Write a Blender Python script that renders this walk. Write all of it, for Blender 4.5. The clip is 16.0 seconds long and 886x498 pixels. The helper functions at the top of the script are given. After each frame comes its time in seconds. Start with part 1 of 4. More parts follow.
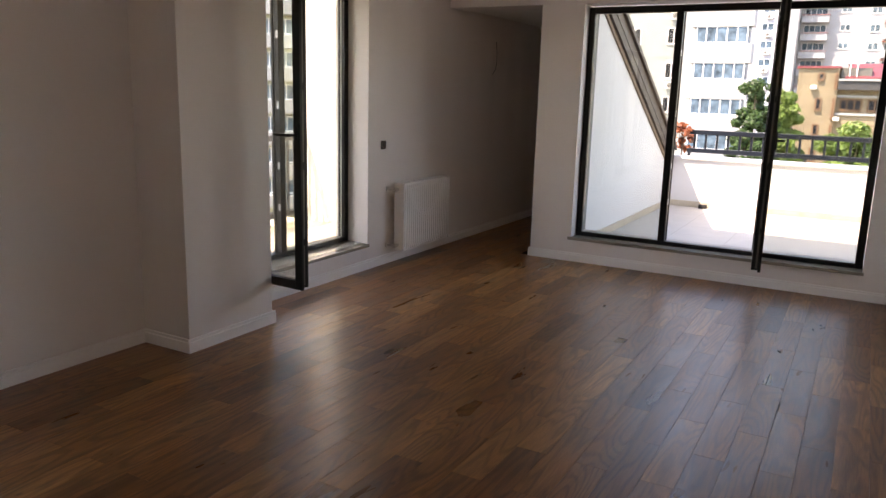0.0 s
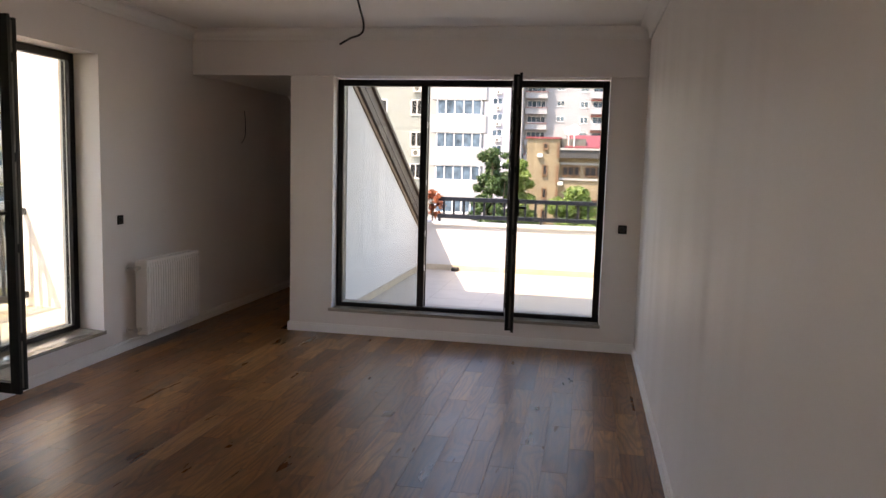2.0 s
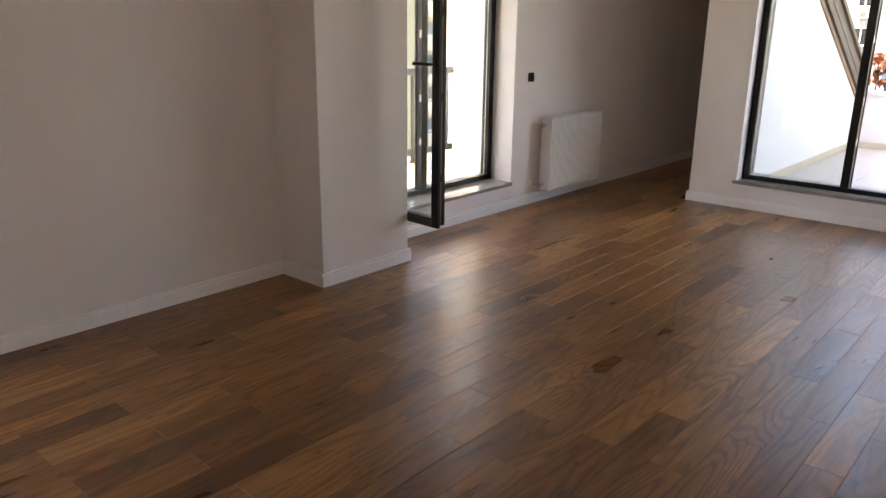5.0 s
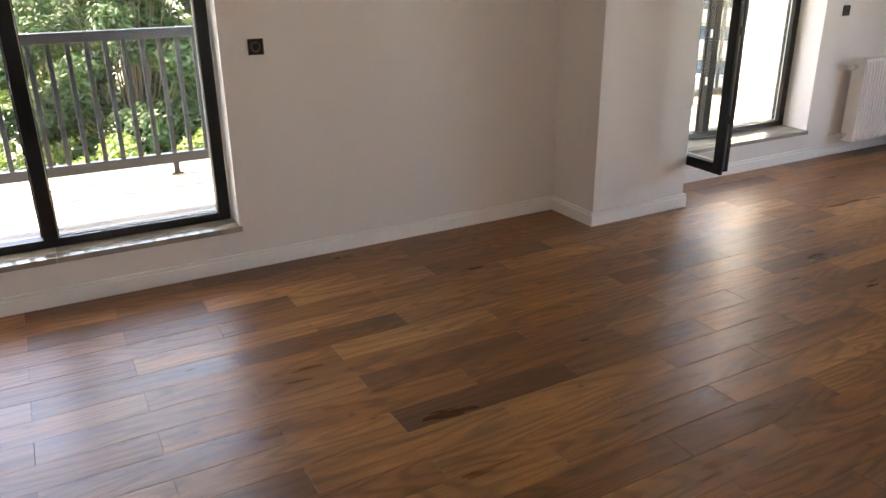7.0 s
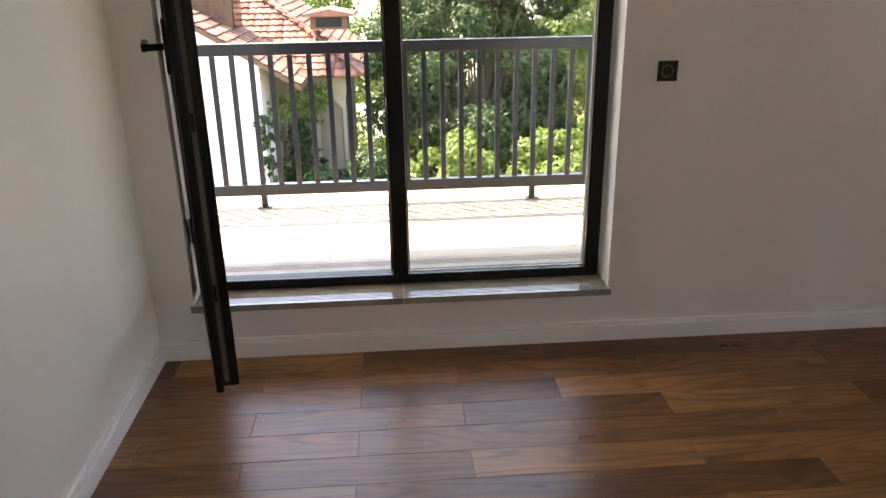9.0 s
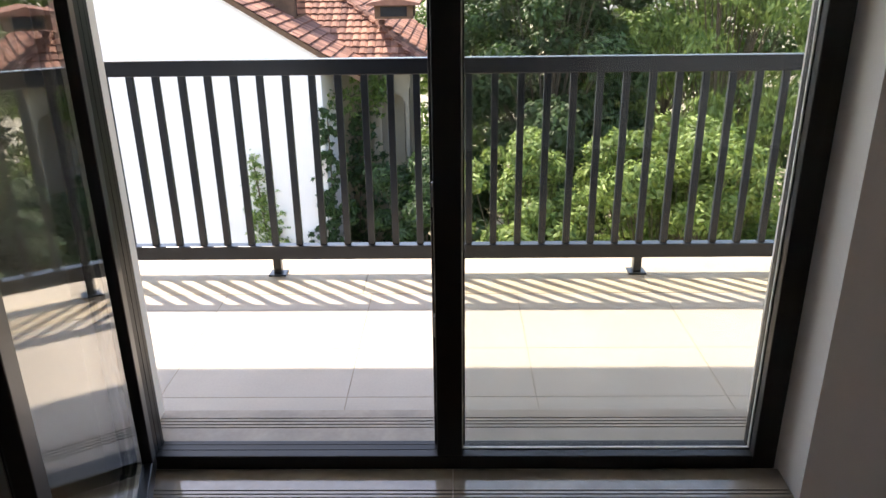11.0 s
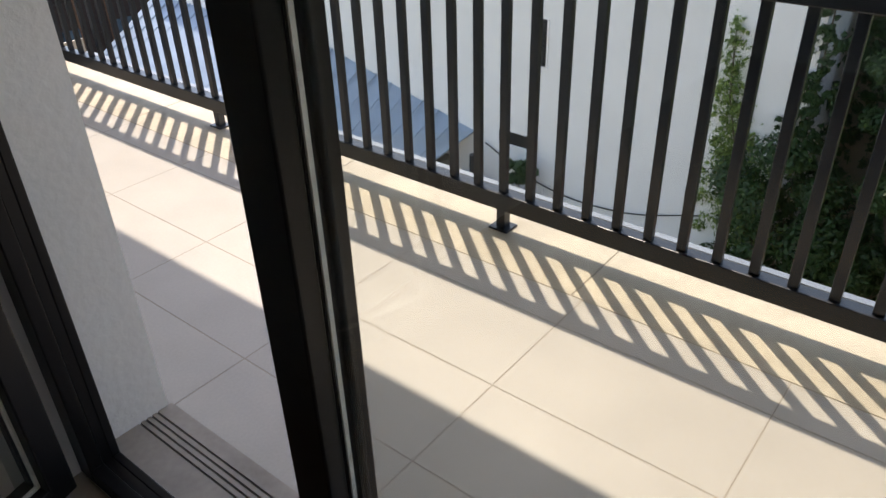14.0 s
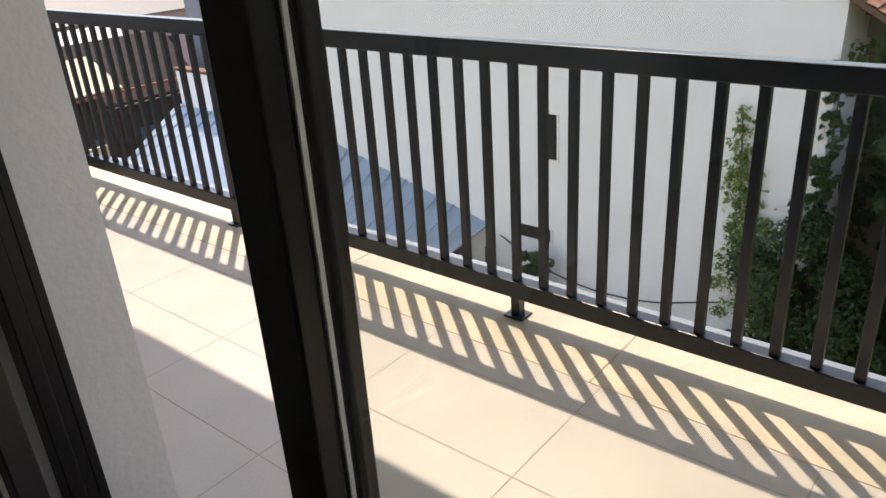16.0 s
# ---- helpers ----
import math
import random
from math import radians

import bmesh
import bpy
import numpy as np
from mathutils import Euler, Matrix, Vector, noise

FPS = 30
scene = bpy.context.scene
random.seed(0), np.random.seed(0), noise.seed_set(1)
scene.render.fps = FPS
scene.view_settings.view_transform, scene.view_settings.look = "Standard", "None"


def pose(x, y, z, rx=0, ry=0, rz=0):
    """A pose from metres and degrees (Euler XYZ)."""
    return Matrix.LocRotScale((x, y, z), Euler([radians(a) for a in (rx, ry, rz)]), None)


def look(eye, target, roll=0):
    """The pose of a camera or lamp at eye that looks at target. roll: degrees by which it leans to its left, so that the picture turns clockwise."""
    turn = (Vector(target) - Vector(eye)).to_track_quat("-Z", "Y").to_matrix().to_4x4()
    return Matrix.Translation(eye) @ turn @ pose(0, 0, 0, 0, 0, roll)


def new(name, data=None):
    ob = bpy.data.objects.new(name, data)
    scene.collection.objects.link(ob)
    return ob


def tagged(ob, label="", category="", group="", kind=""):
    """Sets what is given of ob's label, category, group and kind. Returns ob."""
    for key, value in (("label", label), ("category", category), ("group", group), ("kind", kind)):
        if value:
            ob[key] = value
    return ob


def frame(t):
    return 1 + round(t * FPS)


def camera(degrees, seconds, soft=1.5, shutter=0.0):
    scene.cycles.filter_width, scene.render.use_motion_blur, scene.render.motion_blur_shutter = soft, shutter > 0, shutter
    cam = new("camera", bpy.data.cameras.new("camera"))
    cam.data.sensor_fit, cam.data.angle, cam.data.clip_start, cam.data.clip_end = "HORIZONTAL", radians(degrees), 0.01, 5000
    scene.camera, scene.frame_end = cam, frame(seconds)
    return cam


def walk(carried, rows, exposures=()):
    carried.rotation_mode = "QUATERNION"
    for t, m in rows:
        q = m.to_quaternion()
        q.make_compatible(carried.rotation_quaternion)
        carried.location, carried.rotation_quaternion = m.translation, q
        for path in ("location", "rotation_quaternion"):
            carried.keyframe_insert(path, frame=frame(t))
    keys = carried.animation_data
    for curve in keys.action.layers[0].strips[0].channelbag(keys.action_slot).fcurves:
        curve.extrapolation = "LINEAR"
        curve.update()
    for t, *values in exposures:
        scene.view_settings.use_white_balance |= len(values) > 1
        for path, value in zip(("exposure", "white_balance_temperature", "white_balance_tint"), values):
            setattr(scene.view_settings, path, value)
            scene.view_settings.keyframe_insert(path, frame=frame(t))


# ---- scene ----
cam = camera(61.3, 16.0)
PATH = [
    (0, (3.79, 0.779, 1.582), (2.838, 2.489, 1.171), 1.6),
    (0.5, (3.764, 0.816, 1.564), (2.944, 2.594, 1.158), 1.6),
    (1, (3.77, 0.861, 1.595), (3.123, 2.718, 1.231), 2.1),
    (1.5, (3.745, 0.899, 1.625), (3.288, 2.826, 1.344), 2.0),
    (2, (3.721, 0.938, 1.613), (3.353, 2.892, 1.391), 1.6),
    (2.5, (3.751, 1.005, 1.575), (3.319, 2.938, 1.298), 1.0),
    (3, (3.716, 1.096, 1.57), (3.1, 2.963, 1.203), 1.0),
    (3.5, (3.714, 1.11, 1.57), (2.883, 2.89, 1.195), 1.1),
    (4, (3.71, 1.104, 1.565), (2.703, 2.795, 1.208), 1.3),
    (4.2, (3.707, 1.093, 1.55), (2.65, 2.741, 1.14), 1.3),
    (6.3, (3.68, 1.022, 1.493), (2.156, 2.123, 0.813), -0.7),
    (6.5, (3.674, 1.016, 1.484), (2.112, 2.06, 0.801), -0.7),
    (7, (3.621, 0.994, 1.468), (1.986, 1.896, 0.75), -0.6),
    (7.5, (3.478, 0.944, 1.478), (1.76, 1.713, 0.801), 0.4),
    (8, (3.299, 0.884, 1.478), (1.502, 1.473, 0.825), -0.3),
    (8.5, (3.028, 0.909, 1.473), (1.182, 1.248, 0.782), -1.4),
    (9, (2.757, 0.955, 1.468), (0.889, 1.084, 0.765), -0.9),
    (9.5, (2.415, 0.97, 1.46), (0.546, 1.022, 0.75), -0.3),
    (9.7, (2.301, 0.966, 1.475), (0.429, 1.027, 0.773), -0.2),
    (11.8, (0.98, 1.088, 1.476), (-0.801, 0.807, 0.611), -1.3),
    (12, (0.874, 1.158, 1.488), (-0.837, 0.742, 0.539), -0.8),
    (12.5, (0.621, 1.24, 1.447), (-0.99, 0.672, 0.407), -0.5),
    (13, (0.457, 1.3, 1.467), (-1.124, 0.648, 0.429), -0.7),
    (13.4, (0.336, 1.359, 1.446), (-1.149, 0.512, 0.409), -2.4),
    (14, (0.244, 1.497, 1.487), (-1.067, 0.418, 0.429), -1.8),
    (14.5, (0.216, 1.52, 1.491), (-1.108, 0.36, 0.542), -2.2),
    (15, (0.203, 1.524, 1.511), (-1.142, 0.325, 0.643), -3.1),
    (15.5, (0.19, 1.521, 1.542), (-1.133, 0.286, 0.691), -3.9),
    (16, (0.248, 1.513, 1.478), (-1.133, 0.332, 0.642), -3.8),
]
walk(cam, [(t, look(eye, to, roll)) for t, eye, to, roll in PATH],
     exposures=[(0, 2.78, 8200, 23), (0.8, 2.63, 8200, 23), (2, 2.48, 8200, 23), (3.3, 2.58, 8200, 23), (4.2, 2.90, 8300, 23), (6.3, 4.01, 7900, 19), (6.8, 3.91, 8000, 19), (7.5, 3.77, 8300, 20), (8.5, 3.54, 8200, 19), (9, 3.21, 8200, 19), (9.7, 2.81, 8300, 19), (11.8, 1.50, 6900, 15), (12.6, 0.90, 6900, 15), (13.5, 0.95, 6900, 15), (14, 1.24, 7000, 15), (14.5, 1.39, 7200, 16), (16, 1.39, 7400, 17)])

# ---- daylight ----
scene.cycles.max_bounces, scene.cycles.diffuse_bounces, scene.cycles.transparent_max_bounces = 16, 10, 24
world = bpy.data.worlds.new("sky")
scene.world = world
world.use_nodes = True
sky = world.node_tree.nodes.new("ShaderNodeTexSky")
sky.sky_type = "NISHITA"
sky.sun_disc = False
sky.sun_elevation, sky.sun_rotation = radians(59.8), radians(220.8)
world.node_tree.links.new(sky.outputs[0], world.node_tree.nodes["Background"].inputs[0])
world.node_tree.nodes["Background"].inputs[1].default_value = 0.15
sun = new("sun", bpy.data.lights.new("sun", "SUN"))
sun.data.energy, sun.data.angle, sun.data.color = 2.4, radians(0.53), (1.0, 0.955, 0.89)
sun.matrix_world = look((-38, -44, 100), (0, 0, 0))


# ---- materials ----
def nodes_of(name):
    m = bpy.data.materials.new(name)
    m.use_nodes = True
    nt = m.node_tree
    return m, nt.nodes, nt.links, nt.nodes["Principled BSDF"]


def mat(name, color, rough=0.6, metal=0.0, vary=0.12, scale=4.0, fine=60.0, bump=0.15, spec=0.5, dist=0.002, wavy=0.0):
    """Plain surface with a broad tint, a fine grain and a small relief."""
    m, ns, ln, p = nodes_of(name)
    co = ns.new("ShaderNodeTexCoord")
    n1, n2 = ns.new("ShaderNodeTexNoise"), ns.new("ShaderNodeTexNoise")
    n1.inputs["Scale"].default_value, n1.inputs["Detail"].default_value = scale, 4
    n2.inputs["Scale"].default_value, n2.inputs["Detail"].default_value = fine, 5
    ramp = ns.new("ShaderNodeValToRGB")
    c = Vector(color)
    ramp.color_ramp.elements[0].position, ramp.color_ramp.elements[1].position = 0.3, 0.7
    ramp.color_ramp.elements[0].color = (*(c * (1 - vary)), 1)
    ramp.color_ramp.elements[1].color = (*[min(1, v * (1 + vary)) for v in c], 1)
    mix = ns.new("ShaderNodeMath")
    mix.operation = "MULTIPLY_ADD"
    mix.inputs[1].default_value = 0.35
    for n in (n1, n2):
        ln.new(co.outputs["Object"], n.inputs["Vector"])
    ln.new(n2.outputs[0], mix.inputs[0])
    sc = ns.new("ShaderNodeMath")
    sc.operation = "MULTIPLY"
    sc.inputs[1].default_value = 0.65
    ln.new(n1.outputs[0], sc.inputs[0])
    ln.new(sc.outputs[0], mix.inputs[2])
    ln.new(mix.outputs[0], ramp.inputs[0])
    ln.new(ramp.outputs[0], p.inputs["Base Color"])
    b = ns.new("ShaderNodeBump")
    b.inputs["Strength"].default_value, b.inputs["Distance"].default_value = bump, dist
    ln.new(n2.outputs[0], b.inputs["Height"])
    if wavy:
        # slow upright trowel undulation of hand-finished plaster
        mp, n3, b3 = ns.new("ShaderNodeMapping"), ns.new("ShaderNodeTexNoise"), ns.new("ShaderNodeBump")
        mp.inputs["Scale"].default_value = (2.4, 2.4, 0.2)
        n3.inputs["Scale"].default_value, n3.inputs["Detail"].default_value = 1.0, 0.6
        b3.inputs["Strength"].default_value, b3.inputs["Distance"].default_value = 1.0, wavy
        ln.new(co.outputs["Object"], mp.inputs[0])
        ln.new(mp.outputs[0], n3.inputs["Vector"])
        ln.new(n3.outputs[0], b3.inputs["Height"])
        ln.new(b3.outputs[0], b.inputs["Normal"])
    ln.new(b.outputs[0], p.inputs["Normal"])
    p.inputs["Roughness"].default_value, p.inputs["Metallic"].default_value = rough, metal
    p.inputs["Specular IOR Level"].default_value = spec
    return m


def wood_floor():
    m, ns, ln, p = nodes_of("oiled oak")
    co, info = ns.new("ShaderNodeTexCoord"), ns.new("ShaderNodeObjectInfo")
    geo = ns.new("ShaderNodeNewGeometry")
    rnd = ns.new("ShaderNodeMath")
    rnd.operation = "ADD"
    ln.new(info.outputs["Random"], rnd.inputs[0])
    ln.new(geo.outputs["Random Per Island"], rnd.inputs[1])
    fr = ns.new("ShaderNodeMath")
    fr.operation = "FRACT"
    ln.new(rnd.outputs[0], fr.inputs[0])
    shift = ns.new("ShaderNodeCombineXYZ")
    for i, k in enumerate((31.0, 57.0, 13.0)):
        mu = ns.new("ShaderNodeMath")
        mu.operation = "MULTIPLY"
        mu.inputs[1].default_value = k
        ln.new(fr.outputs[0], mu.inputs[0])
        ln.new(mu.outputs[0], shift.inputs[i])
    ad = ns.new("ShaderNodeVectorMath")
    ln.new(co.outputs["Object"], ad.inputs[0])
    ln.new(shift.outputs[0], ad.inputs[1])

    def noise_at(sx, sy, detail, distort=0.0):
        mp, n = ns.new("ShaderNodeMapping"), ns.new("ShaderNodeTexNoise")
        mp.inputs["Scale"].default_value = (sx, sy, 4)
        n.inputs["Scale"].default_value, n.inputs["Detail"].default_value, n.inputs["Distortion"].default_value = 1.0, detail, distort
        ln.new(ad.outputs[0], mp.inputs[0])
        ln.new(mp.outputs[0], n.inputs["Vector"])
        return n
    broad, grain, pores = noise_at(8, 1.5, 4, 0.25), noise_at(48, 3.2, 6, 0.8), noise_at(300, 14, 2)
    # cathedral figure: contour lines of a slow, drawn-out noise
    slow, turns, wave = noise_at(5.5, 0.75, 1.5, 0.0), ns.new("ShaderNodeMath"), ns.new("ShaderNodeMath")
    turns.operation, wave.operation = "MULTIPLY", "SINE"
    turns.inputs[1].default_value = 95.0
    ln.new(slow.outputs[0], turns.inputs[0])
    ln.new(turns.outputs[0], wave.inputs[0])
    tone = ns.new("ShaderNodeValToRGB")
    cr = tone.color_ramp
    cr.elements[0].color, cr.elements[1].color = (0.110, 0.045, 0.015, 1), (0.40, 0.200, 0.070, 1)
    for pos, c in ((0.15, (0.190, 0.079, 0.026, 1)), (0.55, (0.245, 0.107, 0.035, 1)), (0.85, (0.31, 0.144, 0.048, 1))):
        cr.elements.new(pos).color = c
    ln.new(fr.outputs[0], tone.inputs[0])
    out = tone.outputs[0]
    for src, lo, hi, a, b in ((broad, 0.3, 0.7, 0.72, 1.28), (grain, 0.3, 0.7, 0.80, 1.18), (wave, -1.0, 0.1, 0.70, 1.05), (pores, 0.35, 0.6, 0.82, 1.06)):
        mr, mx = ns.new("ShaderNodeMapRange"), ns.new("ShaderNodeMix")
        mr.inputs[1].default_value, mr.inputs[2].default_value = lo, hi
        mr.inputs[3].default_value, mr.inputs[4].default_value = a, b
        ln.new(src.outputs[0], mr.inputs[0])
        mx.data_type, mx.blend_type = "RGBA", "MULTIPLY"
        mx.inputs["Factor"].default_value = 1.0
        ln.new(out, mx.inputs[6])
        ln.new(mr.outputs[0], mx.inputs[7])
        out = mx.outputs[2]
    # a few dark knots
    vo = ns.new("ShaderNodeTexVoronoi")
    vo.voronoi_dimensions = "2D"
    vo.inputs["Scale"].default_value = 1.0
    mk = ns.new("ShaderNodeMapping")
    mk.inputs["Scale"].default_value = (1.9, 1.2, 1)
    ln.new(ad.outputs[0], mk.inputs[0])
    ln.new(mk.outputs[0], vo.inputs["Vector"])
    kr = ns.new("ShaderNodeMapRange")
    kr.inputs[1].default_value, kr.inputs[2].default_value = 0.006, 0.026
    kr.inputs[3].default_value, kr.inputs[4].default_value = 0.5, 1.0
    ln.new(vo.outputs["Distance"], kr.inputs[0])
    km = ns.new("ShaderNodeMix")
    km.data_type, km.blend_type = "RGBA", "MULTIPLY"
    km.inputs["Factor"].default_value = 1.0
    ln.new(out, km.inputs[6])
    ln.new(kr.outputs[0], km.inputs[7])
    ln.new(km.outputs[2], p.inputs["Base Color"])
    rr = ns.new("ShaderNodeMapRange")
    rr.inputs[1].default_value, rr.inputs[2].default_value = 0.3, 0.7
    rr.inputs[3].default_value, rr.inputs[4].default_value = 0.27, 0.38
    ln.new(broad.outputs[0], rr.inputs[0])
    ln.new(rr.outputs[0], p.inputs["Roughness"])
    p.inputs["Specular IOR Level"].default_value = 0.44
    bu = ns.new("ShaderNodeBump")
    bu.inputs["Strength"].default_value, bu.inputs["Distance"].default_value = 0.25, 0.0012
    ln.new(grain.outputs[0], bu.inputs["Height"])
    # hand-scraped hollows
    hollow, bh_ = noise_at(22, 6.0, 2), ns.new("ShaderNodeBump")
    bh_.inputs["Strength"].default_value, bh_.inputs["Distance"].default_value = 1.0, 0.00045
    ln.new(hollow.outputs[0], bh_.inputs["Height"])
    ln.new(bh_.outputs[0], bu.inputs["Normal"])
    ln.new(bu.outputs[0], p.inputs["Normal"])
    return m


def glass_mat(name, tint):
    m, ns, ln, p = nodes_of(name)
    ns.remove(p)
    tr, gl, lw, mx = ns.new("ShaderNodeBsdfTransparent"), ns.new("ShaderNodeBsdfGlossy"), ns.new("ShaderNodeLayerWeight"), ns.new("ShaderNodeMixShader")
    tr.inputs[0].default_value = (*tint, 1)
    gl.inputs["Roughness"].default_value = 0.0
    pw, ma = ns.new("ShaderNodeMath"), ns.new("ShaderNodeMath")
    pw.operation, ma.operation = "POWER", "MULTIPLY_ADD"
    pw.inputs[1].default_value = 5.0
    ma.inputs[1].default_value, ma.inputs[2].default_value = 0.9, 0.022
    lw.inputs["Blend"].default_value = 0.5
    ln.new(lw.outputs["Facing"], pw.inputs[0])
    ln.new(pw.outputs[0], ma.inputs[0])
    ln.new(ma.outputs[0], mx.inputs[0])
    ln.new(tr.outputs[0], mx.inputs[1])
    ln.new(gl.outputs[0], mx.inputs[2])
    ln.new(mx.outputs[0], ns["Material Output"].inputs[0])
    return m


def leaf_mat(name, dark, light):
    m, ns, ln, p = nodes_of(name)
    geo, ramp = ns.new("ShaderNodeNewGeometry"), ns.new("ShaderNodeValToRGB")
    ramp.color_ramp.elements[0].color, ramp.color_ramp.elements[1].color = (*dark, 1), (*light, 1)
    ln.new(geo.outputs["Random Per Island"], ramp.inputs[0])
    ln.new(ramp.outputs[0], p.inputs["Base Color"])
    p.inputs["Roughness"].default_value = 0.5
    tl, mx = ns.new("ShaderNodeBsdfTranslucent"), ns.new("ShaderNodeMixShader")
    ln.new(ramp.outputs[0], tl.inputs[0])
    mx.inputs[0].default_value = 0.35
    ln.new(p.outputs[0], mx.inputs[1])
    ln.new(tl.outputs[0], mx.inputs[2])
    ln.new(mx.outputs[0], ns["Material Output"].inputs[0])
    return m


PAINT = mat("white wall paint", (0.845, 0.81, 0.79), 0.5, vary=0.02, scale=1.2, fine=220, bump=0.12, wavy=0.05)
CEIL = mat("white ceiling paint", (0.87, 0.862, 0.845), 0.85, vary=0.02, scale=1.0, fine=200, bump=0.08)
TRIM = mat("white satin trim", (0.92, 0.91, 0.895), 0.35, vary=0.02, scale=3, fine=90, bump=0.05)
STUCCO = mat("rough off-white stucco", (0.88, 0.85, 0.795), 0.9, vary=0.05, scale=3, fine=45, bump=0.45, dist=0.005)
FRAME = mat("black aluminium", (0.006, 0.005, 0.005), 0.36, vary=0.25, scale=8, fine=150, bump=0.04, spec=0.35)
SEAL = mat("grey rubber seal", (0.12, 0.115, 0.105), 0.6, vary=0.1)
SPACER = mat("silver glazing spacer", (0.80, 0.78, 0.70), 0.5, 0.0, vary=0.2, scale=30, fine=160, bump=0.1)
PLATE = mat("light metal plate", (0.6, 0.61, 0.62), 0.4, 0.4)
GLASS = glass_mat("clear glass", (0.966, 0.969, 0.952))
OAK = wood_floor()
GROUT = mat("dark joint", (0.03, 0.017, 0.010), 0.9)
MARBLE = mat("polished beige marble", (0.34, 0.31, 0.265), 0.04, spec=1.0, vary=0.2, scale=9, fine=40, bump=0.02)
MARBLE_OUT = mat("honed weathered stone", (0.36, 0.31, 0.255), 0.5, vary=0.2, scale=9, fine=60, bump=0.1)
# stands for the shade inside the sill grooves, not for another stone
GROOVE_SHADE = mat("recess shade tone", (0.10, 0.09, 0.075), 0.8)
ENAMEL = mat("white radiator enamel", (0.9, 0.895, 0.885), 0.3, vary=0.02)
CHROME = mat("chrome", (0.75, 0.75, 0.75), 0.2, 1.0, vary=0.03)
BLACK = mat("black plastic", (0.008, 0.007, 0.007), 0.6, vary=0.2)
WIRE = mat("dark wire", (0.015, 0.013, 0.012), 0.5)
COPPER = mat("brown wire", (0.12, 0.06, 0.03), 0.5)
RAIL = mat("grey painted steel", (0.011, 0.0145, 0.021), 0.28, vary=0.1, scale=12, fine=200, bump=0.06)
TILE = mat("beige porcelain tile", (0.43, 0.392, 0.335), 0.42, vary=0.10, scale=3.5, fine=120, bump=0.05)
TILE_GROUT = mat("grey grout", (0.33, 0.285, 0.23), 0.9, vary=0.15)
COPING = mat("stained coping stone", (0.49, 0.425, 0.32), 0.6, vary=0.2, scale=5, fine=50, bump=0.15)


# ---- geometry helpers ----
def box(bm, x0, x1, y0, y1, z0, z1, bevel=0.0):
    r = bmesh.ops.create_cube(bm, size=1.0)
    bmesh.ops.scale(bm, vec=(x1 - x0, y1 - y0, z1 - z0), verts=r["verts"])
    bmesh.ops.translate(bm, vec=((x0 + x1) / 2, (y0 + y1) / 2, (z0 + z1) / 2), verts=r["verts"])
    if bevel:
        es = list({e for v in r["verts"] for e in v.link_edges})
        bmesh.ops.bevel(bm, geom=es, offset=bevel, segments=2, affect="EDGES", profile=0.5)
    return bm


def tube(bm, a, b, r, n=12, r2=None):
    a, b = Vector(a), Vector(b)
    d = b - a
    m = Matrix.Translation((a + b) / 2) @ d.to_track_quat("Z", "Y").to_matrix().to_4x4()
    bmesh.ops.create_cone(bm, cap_ends=True, segments=n, radius1=r, radius2=r if r2 is None else r2, depth=d.length, matrix=m)
    return bm


def boxes(*rows, bevel=0.0):
    bm = bmesh.new()
    for r in rows:
        box(bm, *r, bevel=bevel)
    return bm


def mesh_of(name, bm, material):
    me = bpy.data.meshes.new(name)
    bm.to_mesh(me)
    bm.free()
    me.materials.append(material)
    return me


def part(name, bm, material, parent, label="", kind=""):
    ob = new(name, mesh_of(name, bm, material))
    ob.parent = parent
    return tagged(ob, label, kind=kind)


def thing(name, label, category, group="", kind="", at=(0, 0, 0), rz=0.0):
    ob = new(name)
    ob.empty_display_size = 0.1
    ob.matrix_basis = pose(*at, 0, 0, rz)
    return tagged(ob, label, category, group, kind)


def solid(name, bm, material, label, category, group="", kind=""):
    return tagged(new(name, mesh_of(name, bm, material)), label, category, group, kind)


def setting(name, bm, material, label="", category=""):
    return solid(name, bm, material, label, category, kind="structure")


def cable(name, points, r, material, label="", category="", parent=None):
    cu = bpy.data.curves.new(name, "CURVE")
    cu.dimensions, cu.bevel_depth, cu.bevel_resolution = "3D", r, 2
    sp = cu.splines.new("BEZIER")
    sp.bezier_points.add(len(points) - 1)
    for q, c in zip(sp.bezier_points, points):
        q.co = c
        q.handle_left_type = q.handle_right_type = "AUTO"
    cu.materials.append(material)
    ob = new(name, cu)
    ob.parent = parent
    return tagged(ob, label, category)


# ---- room shell ----
W1 = (0.155, 1.82)      # first french window, along y
W2 = (4.53, 6.19)       # second french window
SILL, HEAD = 0.21, 2.39
XR, YF, ZC = 4.2, 7.63, 2.82


def west_wall(x0, x1, y0, y1, z0, z1):
    return boxes((x0, x1, y0, W1[0], z0, z1), (x0, x1, W1[0], W1[1], z0, SILL), (x0, x1, W1[0], W1[1], HEAD, z1),
                 (x0, x1, W1[1], W2[0], z0, z1), (x0, x1, W2[0], W2[1], z0, SILL), (x0, x1, W2[0], W2[1], HEAD, z1),
                 (x0, x1, W2[1], y1, z0, z1))


